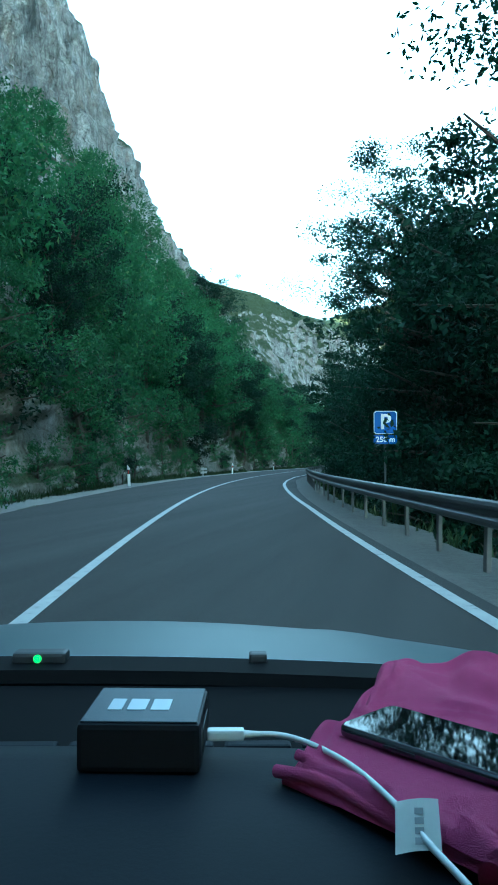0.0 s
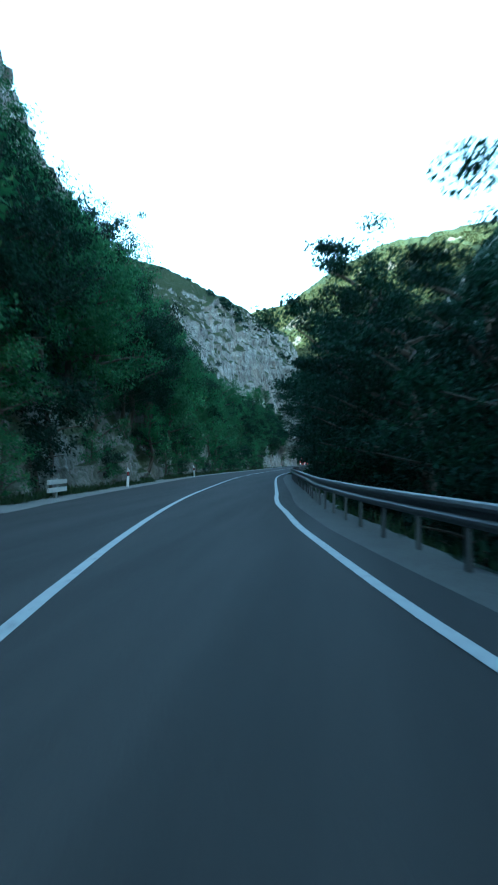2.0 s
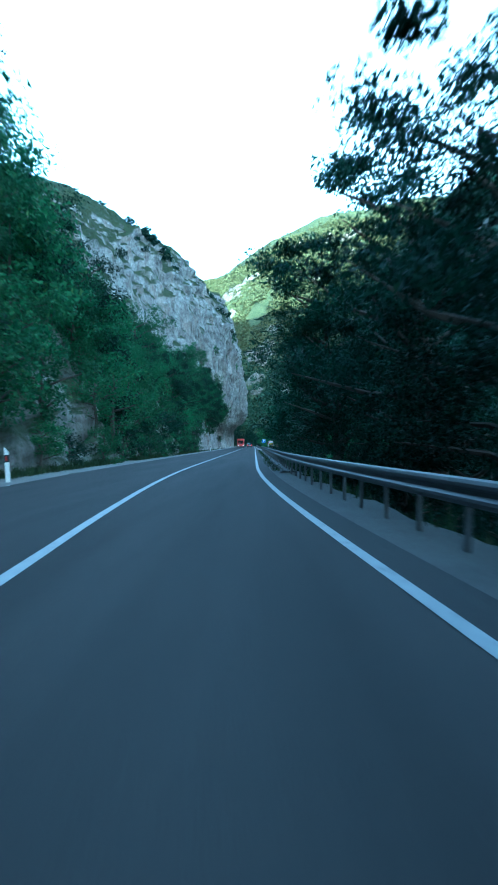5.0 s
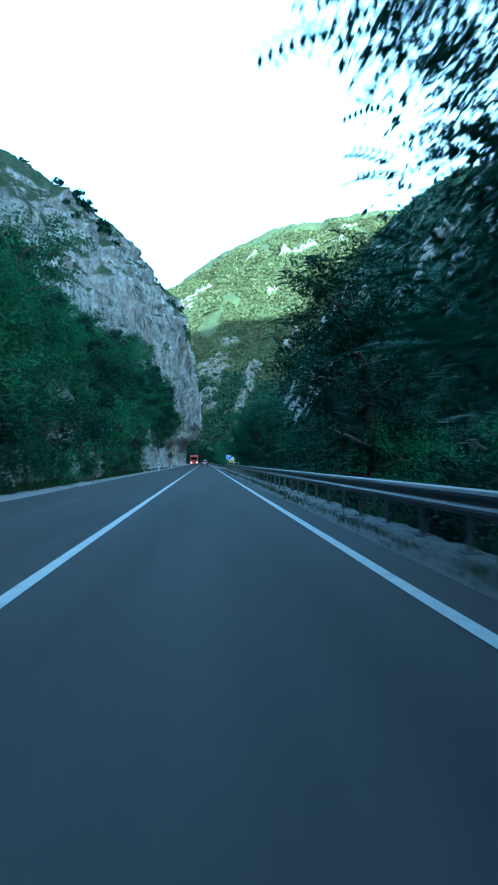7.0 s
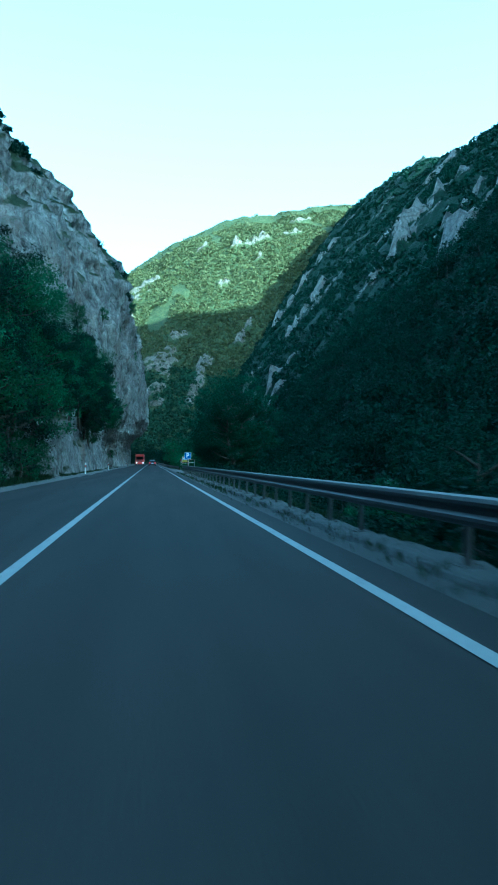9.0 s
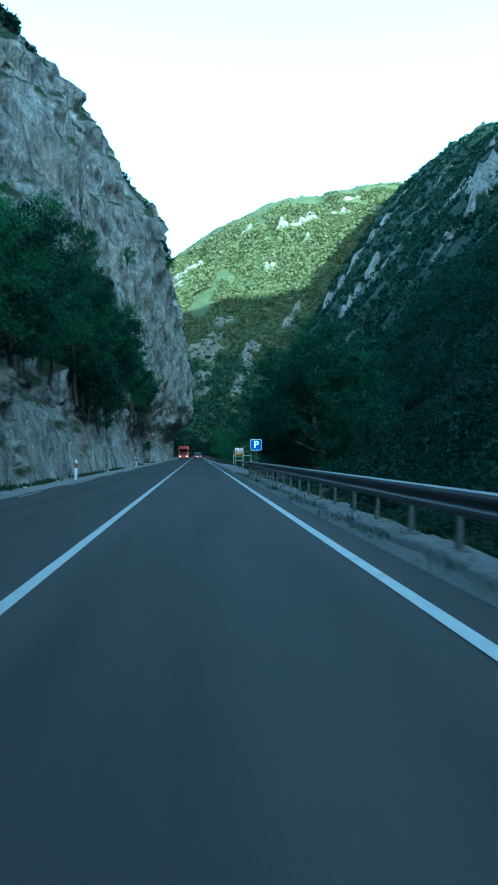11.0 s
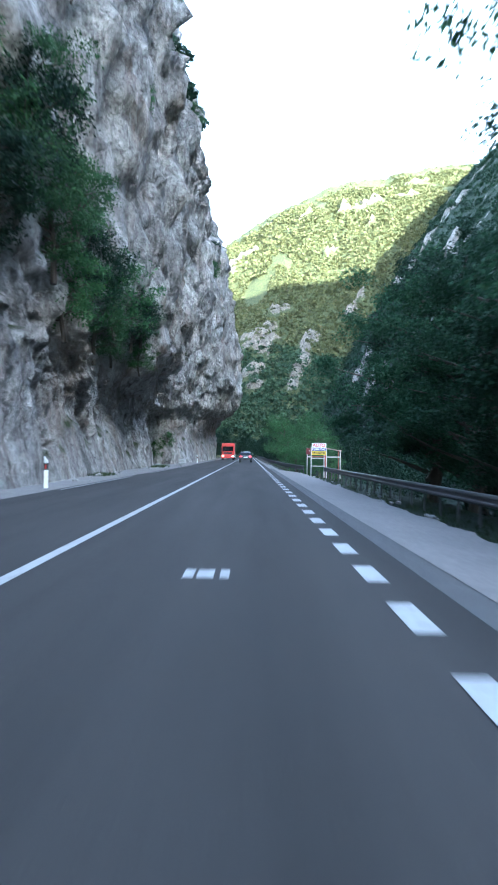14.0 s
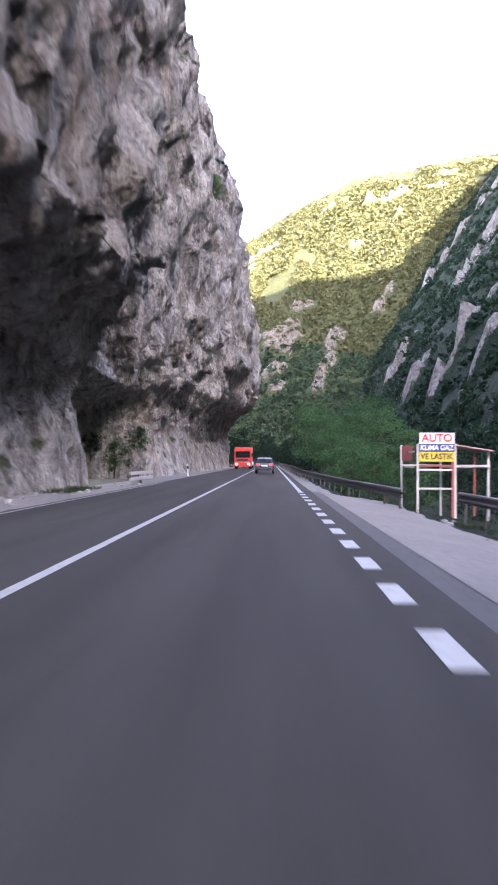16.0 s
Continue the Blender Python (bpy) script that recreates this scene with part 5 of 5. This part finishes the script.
def own_car():
    e = tagged(new("car"), "blue-grey car with a black dashboard, standing in its lane", "car")
    e.matrix_basis = CAR
    paint = plain("blue_grey_car_paint", (.05, .066, .072), .5, .3, .0, 1)
    dash = plain("soft_black_dashboard", (.006, .008, .012), .7, 0, .2, 30, .05, .16)
    deep = plain("black_cowl", (.003, .003, .0035), .8, 0, .2, 10, 0, .1)
    cx = -.22
    # dashboard pad with a rounded front lip and a scooped edge
    bm = B()
    rows = []
    for y, z in ((-.02, .80), (.10, .93), (.22, .985), (.34, 1.010), (.46, 1.018), (.54, 1.019)):
        rows.append([(cx + x, y - .03 * (x / .75) ** 2, z - .02 * (x / .75) ** 2) for x in np.linspace(-.75, .75, 31)])
    lip = []
    for x in np.linspace(-.75, .75, 31):
        scoop = .045 * math.exp(-((x + .27) / .09) ** 2)
        lip.append((cx + x, .575 + scoop - .06 * (x / .75) ** 2, 1.015))
    rows += [lip, [(x, y + .012, z - .012) for x, y, z in lip], [(x, y + .014, z - .05) for x, y, z in lip]]
    sheet(bm, rows)
    d = smooth(part("dashboard", bm, dash, e, "matt black dashboard pad"))
    # lower channel with vents in front of the glass
    bm = B()
    rows = [[(cx + x, y - .07 * (x / .75) ** 2, z) for x in np.linspace(-.75, .75, 25)] for y, z in ((.54, .955), (.70, .962), (.83, .985))]
    sheet(bm, rows)
    part("defroster_channel", bm, deep, e, "black channel below the glass")
    for k in range(5):
        bm = B()
        box(bm, cx + .0 + k * .07, cx + .06 + k * .07, .69, .705, .962, .972, .003)
        part("vent", bm, dash, d)
    bm = B()
    rows = [[(cx + x, y - .10 * (x / .75) ** 2, z - .012 * (x / .75) ** 2) for x in np.linspace(-.78, .78, 25)] for y, z in ((.835, .986), (.84, .999), (.885, 1.003), (.92, .988))]
    sheet(bm, rows)
    part("glass_seal", bm, deep, e, "black strip along the glass")
    bm = B()
    rows = [[(cx + x, y - .10 * (x / .75) ** 2, z - .012 * (x / .75) ** 2) for x in np.linspace(-.78, .78, 25)] for y, z in ((.922, .987), (.93, .992), (.938, .988))]
    sheet(bm, rows)
    part("cowl_strip", bm, plain("pale_trim", (.3, .33, .36), .3, .5), e, "pale line of the bonnet's rear edge")
    bm = B()
    box(bm, -.249, -.189, .86, .885, .998, 1.012, .004)
    s = part("light_sensor", bm, M_BLACK, e, "small black sensor box")
    bm = B()
    cyl(bm, (-.220, .858, 1.006), (-.220, .8605, 1.006), .0045, .0045, 12)
    part("green_light", bm, lamp_mat("green_led", (.3, .9, .12), .12), s, "small green light")
    bm = B()
    box(bm, .015, .035, .862, .88, .998, 1.01, .003)
    part("clip", bm, M_BLACK, e)
    # bonnet, wings, nose
    bm = B()
    rows = []
    for y, z in ((.94, .985), (1.1, .975), (1.3, .95), (1.5, .915), (1.65, .87), (1.78, .80), (1.86, .70), (1.9, .55), (1.88, .3)):
        rows.append([(cx + x, y - .16 * (x / .8) ** 2, z - .05 * (x / .8) ** 2 + .004 * math.exp(-((abs(x) - .42) / .05) ** 2) * (1 if z > .8 else 0)) for x in np.linspace(-.8, .8, 33)])
    sheet(bm, rows)
    smooth(part("bonnet", bm, paint, e, "blue-grey bonnet with two soft creases"))
    for sx in (-1, 1):
        bm = B()
        rows = []
        for y in np.linspace(-2.3, 1.72, 40):
            top = .93 if y > .9 else .98
            arch = 0.0
            for wy in (1.15, -1.45):
                q = 1 - ((y - wy) / .38) ** 2
                arch = max(arch, .3 + .38 * math.sqrt(q) if q > 0 else 0)
            lo = max(.22, arch)
            rows.append([(cx + sx * (.8 + .07 * math.sin((z - lo) / (top - lo + .01) * 3.14)), y, z) for z in np.linspace(lo, top - .02 * (y > 1.2), 8)])
        sheet(bm, rows, .012)
        smooth(part("body_side", bm, paint, e))
        for wy in (1.15, -1.45):
            wheel(e, cx + sx * .74, wy, .31, .2)
    bm = B()
    box(bm, cx - .78, cx + .78, -2.3, .9, .2, .3, .03)
    part("floor_pan", bm, M_BLACK, e)
    # roof with its lining, pillars and tail, open at the windows
    bm = B()
    rows = [[(cx + x, y, z - .05 * (x / .62) ** 4) for x in np.linspace(-.62, .62, 17)] for y, z in ((.22, 1.44), (.0, 1.475), (-.5, 1.50), (-1.1, 1.49), (-1.6, 1.45))]
    sheet(bm, rows, .03)
    smooth(part("roof", bm, paint, e))
    lining = plain("grey_roof_lining", (.25, .25, .24), .95, 0, .1, 40)
    bm = B()
    rows = [[(cx + x, y, z - .045 - .05 * (x / .62) ** 4) for x in np.linspace(-.6, .6, 13)] for y, z in ((.2, 1.44), (.0, 1.475), (-.5, 1.50), (-1.1, 1.49), (-1.58, 1.45))]
    sheet(bm, rows, .008)
    part("roof_lining", bm, lining, e, "grey cloth roof lining")
    for sx in (-1, 1):
        for p0, p1 in (((.76, .86, .95), (.6, .2, 1.42)), ((.8, -.35, .95), (.62, -.4, 1.45)), ((.8, -1.9, .95), (.6, -1.58, 1.42))):
            bm = B()
            cyl(bm, (cx + sx * p0[0], p0[1], p0[2]), (cx + sx * p1[0], p1[1], p1[2]), .045, .04, 12)
            part("pillar", bm, paint, e)
    bm = B()
    sheet(bm, [[(cx + x, y, z) for x in np.linspace(-.82, .82, 9)] for y, z in ((-2.3, .3), (-2.36, .6), (-2.3, .95), (-1.95, 1.0))], .02)
    part("tailgate", bm, paint, e)
    return e


own_car()


def at_car(ob, m):
    ob.matrix_basis = CAR @ m
    return ob


def speaker():
    e = at_car(tagged(new("speaker"), "small black box loudspeaker with a white emblem on its top", "speaker"), pose(-.0635, .552, 1.019, 0, 0, -2.0))
    bm = B()
    box(bm, -.0415, .0415, -.039, .041, 0, .0325, .004)
    part("case", bm, plain("rubber_black", (.006, .006, .008), .6, 0, .2, 40, 0, .25), e)
    bm = B()
    box(bm, -.039, .039, -.0365, .0385, .0322, .0336, .0006)
    grille = part("grille", bm, plain("grille_grey", (.045, .055, .065), .5, .3, .15, 300, .15), e, "dark grey metal grille")
    # the maker's emblem, as plain pale shapes
    white = plain("emblem_white", (.42, .45, .47), .4, 0, .05)
    for x, w in ((-.0205, .010), (-.0055, .013), (.011, .013)):
        bm = B()
        box(bm, x - w / 2, x + w / 2, -.014, .010, .0334, .0342, .0002)
        part("emblem_block", bm, white, grille, "plain white emblem block")
    bm = B()
    box(bm, .0408, .0422, -.02, .02, .007, .024, .0006)
    part("port_flap", bm, M_BLACK, e)


speaker()


def tube(name, pts, r, mat, parent):
    cu = bpy.data.curves.new(name, "CURVE")
    cu.dimensions, cu.bevel_depth, cu.bevel_resolution = "3D", r, 3
    sp = cu.splines.new("NURBS")
    sp.points.add(len(pts) - 1)
    for q, p in zip(sp.points, pts):
        q.co = (*p, 1)
    sp.use_endpoint_u, sp.order_u, sp.resolution_u = True, 4, 8
    tmp = bpy.data.objects.new(name, cu)
    scene.collection.objects.link(tmp)
    bpy.context.view_layer.update()
    me = bpy.data.meshes.new_from_object(tmp.evaluated_get(bpy.context.evaluated_depsgraph_get()))
    bpy.data.objects.remove(tmp)
    me.materials.clear()
    me.materials.append(mat)
    me.polygons.foreach_set("use_smooth", [True] * len(me.polygons))
    return share(name, me, parent, Matrix())


def cable():
    e = at_car(tagged(new("charging_cable"), "white charging cable with a paper tag, plugged into the speaker", "cable"), Matrix())
    w = plain("cable_white", (.66, .66, .62), .5, 0, .06, 60)
    bm = B()
    box(bm, -.02, .006, .537, .546, 1.031, 1.0385, .0018)
    part("plug", bm, w, e, "white plug")
    bm = B()
    cyl(bm, (.006, .5415, 1.0347), (.017, .5415, 1.0347), .0027, .0019, 12)
    part("strain_relief", bm, w, e)
    tube("cord", [(.017, .5415, 1.0347), (.028, .54, 1.0355), (.042, .53, 1.036), (.058, .508, 1.0365), (.073, .481, 1.0365), (.082, .452, 1.0365), (.089, .425, 1.0365), (.095, .395, 1.035), (.100, .372, 1.034),
                  (.108, .342, 1.034), (.114, .30, 1.028), (.118, .24, 1.01)], .0019, w, e)
    bm = B()
    rows = [[(.086 - .007 * b + .024 * a, .416 - .034 * b + .003 * a, 1.0425 - .011 * b + .0012 * math.sin(a * 3)) for a in np.linspace(0, 1, 7)] for b in np.linspace(0, 1, 7)]
    sheet(bm, rows, .0005)
    tag = part("paper_tag", bm, plain("tag_paper", (.66, .66, .6), .8, 0, .1, 90), e, "white folded paper tag")
    for k in range(4):
        bm = B()
        b0 = .16 + k * .19
        rows = [[(.086 - .007 * b + .024 * (.42 + .2 * a), .416 - .034 * b, 1.0436 - .011 * b) for a in (0, 1)] for b in (b0, b0 + .13)]
        sheet(bm, rows, .0003)
        part("print_bar", bm, plain("faint_print", (.36, .36, .34), .8), tag)


cable()


def towel():
    m = plain("magenta_microfibre", (.6, .075, .25), .95, 0, .18, 120, .9)
    A, Bq, C, D = (Vector(q) for q in ((.026, .503, 0), (.137, .722, 0), (.37, .64, 0), (.15, .352, 0)))
    bm = B()

    def layer(z0, sh, amp, seed, lo):
        rows = []
        n = 84
        for i in range(n):
            f = i / (n - 1)
            r = []
            for j in range(n):
                g = j / (n - 1)
                p = (A.lerp(Bq, f)).lerp(D.lerp(C, f), g) + Vector((sh * (1 - g), -sh * .4, 0))
                edge = min(f, 1 - f, g, 1 - g)
                w = .008 * noise.noise(Vector((p.x * 26, p.y * 26, seed))) * max(0, 1 - edge / .12)
                p += Vector((w, -w, 0))
                # soft folds, highest behind and beside the phone
                far = max(0.0, min(1.0, (f - .62) / .2)) + .8 * max(0.0, min(1.0, (g - .78) / .12))
                q = p.x * 30 + p.y * 17 + 2.2 * noise.noise(Vector((p.x * 14, p.y * 14, seed)))
                fold = abs(math.sin(q)) ** 3
                roll = max(0.0, min(1.0, (f - .66) / .18))
                wave = .0045 * math.sin(p.x * 46 + p.y * 31 + 1.5 * noise.noise(Vector((p.x * 9, p.y * 9, seed))))
                z = z0 + wave + .003 * roll * roll * (3 - 2 * roll) * (.75 + .5 * noise.noise(Vector((p.x * 17, p.y * 11, 2.2)))) + amp * noise.fractal(Vector((p.x * 30 + seed, p.y * 30, seed)), 1, 2, 3) + (.010 * fold + .007 * abs(math.sin(q * .43 + seed))) * min(1.3, far) + .004 * fold
                # thick hem along the rim
                hem = min(1.0, edge / .03)
                z += .005 * math.exp(-((edge - .03) / .022) ** 2)
                z = lo + (z - lo) * math.sqrt(max(0.0, 1 - (1 - hem) ** 2))
                if (p - Vector((.142, .52, 0))).length < .085 or (abs(p.x - .09) < .03 and p.y < .45):
                    z = min(z, (1.0305 if (p - Vector((.142, .52, 0))).length < .075 else 1.0335) - (0 if seed > 4 else .0055))
                r.append((p.x, p.y, max(lo, z)))
            rows.append(r)
        sheet(bm, rows)

    layer(1.0225, .004, .0015, 1.3, 1.0195)
    layer(1.0325, .014, .003, 4.1, 1.0268)
    ob = part("cloth", bm, m, None)
    ob.name = "towel"
    smooth(ob)
    tagged(ob, "rumpled magenta microfibre towel lying on the dashboard", "towel")
    ob.matrix_basis = CAR
    bm = B()
    cyl(bm, (.128, .37, 1.030), (.185, .405, 1.030), .009, .008, 16)
    part("rolled_hem", bm, m, ob)
    # the front edge curls over twice below the tag
    for cx0, cy0, rr, turns in ((.118, .352, .011, 1.25), (.147, .366, .014, 1.1)):
        bm = B()
        rows = []
        for k in range(9):
            g = k / 8
            px, py = cx0 + .052 * g, cy0 + .034 * g
            row = []
            for a in np.linspace(0, turns * 6.28, 30):
                r2 = rr * (1 - .38 * a / (turns * 6.28)) * (1 + .06 * math.sin(5 * g + a))
                row.append((px + .55 * r2 * math.cos(a), py - .83 * r2 * math.cos(a), 1.021 + rr + r2 * math.sin(a)))
            rows.append(row)
        sheet(bm, rows, .0022)
        smooth(part("curled_edge", bm, m, ob, "curled front edge of the cloth"))
    for k, (dx, dz, r) in enumerate(((0, 0, .0042), (.012, .006, .0036), (.004, -.004, .004))):
        pts = [A.lerp(D, f) + Vector((dx + .003 * math.sin(f * 9 + k), .012 * f * (1 - f) * 4 + dx * .4, 1.0245 + dz + .003 * math.sin(f * 7 + k * 2))) for f in np.linspace(.0, .95, 12)]
        tube("hem", [tuple(q) for q in pts], r, m, ob)


towel()


def phone():
    e = at_car(tagged(new("phone"), "dark smartphone lying face up on the towel", "phone"), pose(.142, .52, 1.0312, 0, 0, -47))
    L, W = .138, .067
    def slab(rings, r):
        """Rounded rectangle, stacked as rings of (inset, height)."""
        bm = B()
        loops = []
        for ins, z in rings:
            lp = []
            for qx, qy, a0 in ((1, 1, 0), (-1, 1, 90), (-1, -1, 180), (1, -1, 270)):
                for k in range(7):
                    a = math.radians(a0 + 15 * k)
                    lp.append(bm.verts.new((qx * (L / 2 - r) + (r - ins) * math.cos(a), qy * (W / 2 - r) + (r - ins) * math.sin(a), z)))
            loops.append(lp)
        n = len(loops[0])
        for a, b in zip(loops, loops[1:]):
            for k in range(n):
                bm.faces.new((a[k], a[(k + 1) % n], b[(k + 1) % n], b[k]))
        bm.faces.new(loops[0][::-1])
        bm.faces.new(loops[-1])
        return bm
    bm = slab(((.002, 0), (.0005, .0012), (0, .003), (0, .005), (.0005, .0066), (.0018, .0078)), .010)
    part("case", bm, plain("phone_frame", (.12, .12, .13), .25, .9, .05), e, "dark metal frame")
    bm = slab(((.0019, .0074), (.002, .0082), (.0028, .0085)), .010)
    m, t, p = nodes_of("black_screen")
    p.inputs["Base Color"].default_value = (.004, .004, .005, 1)
    p.inputs["Roughness"].default_value = .03
    p.inputs["Specular IOR Level"].default_value = .3
    sc = part("screen", bm, m, e, "glossy black screen")
    bm = B()
    box(bm, -L / 2 + .004, -L / 2 + .005, -.006, .006, .0085, .0088, .0)
    part("earpiece", bm, M_BLACK, sc)
    for y in (.012, .022):
        bm = B()
        box(bm, -L / 2 + .03 + y, -L / 2 + .045 + y, -W / 2 - .0008, -W / 2, .003, .005, .0003)
        part("side_button", bm, M_BLACK, e)


phone()
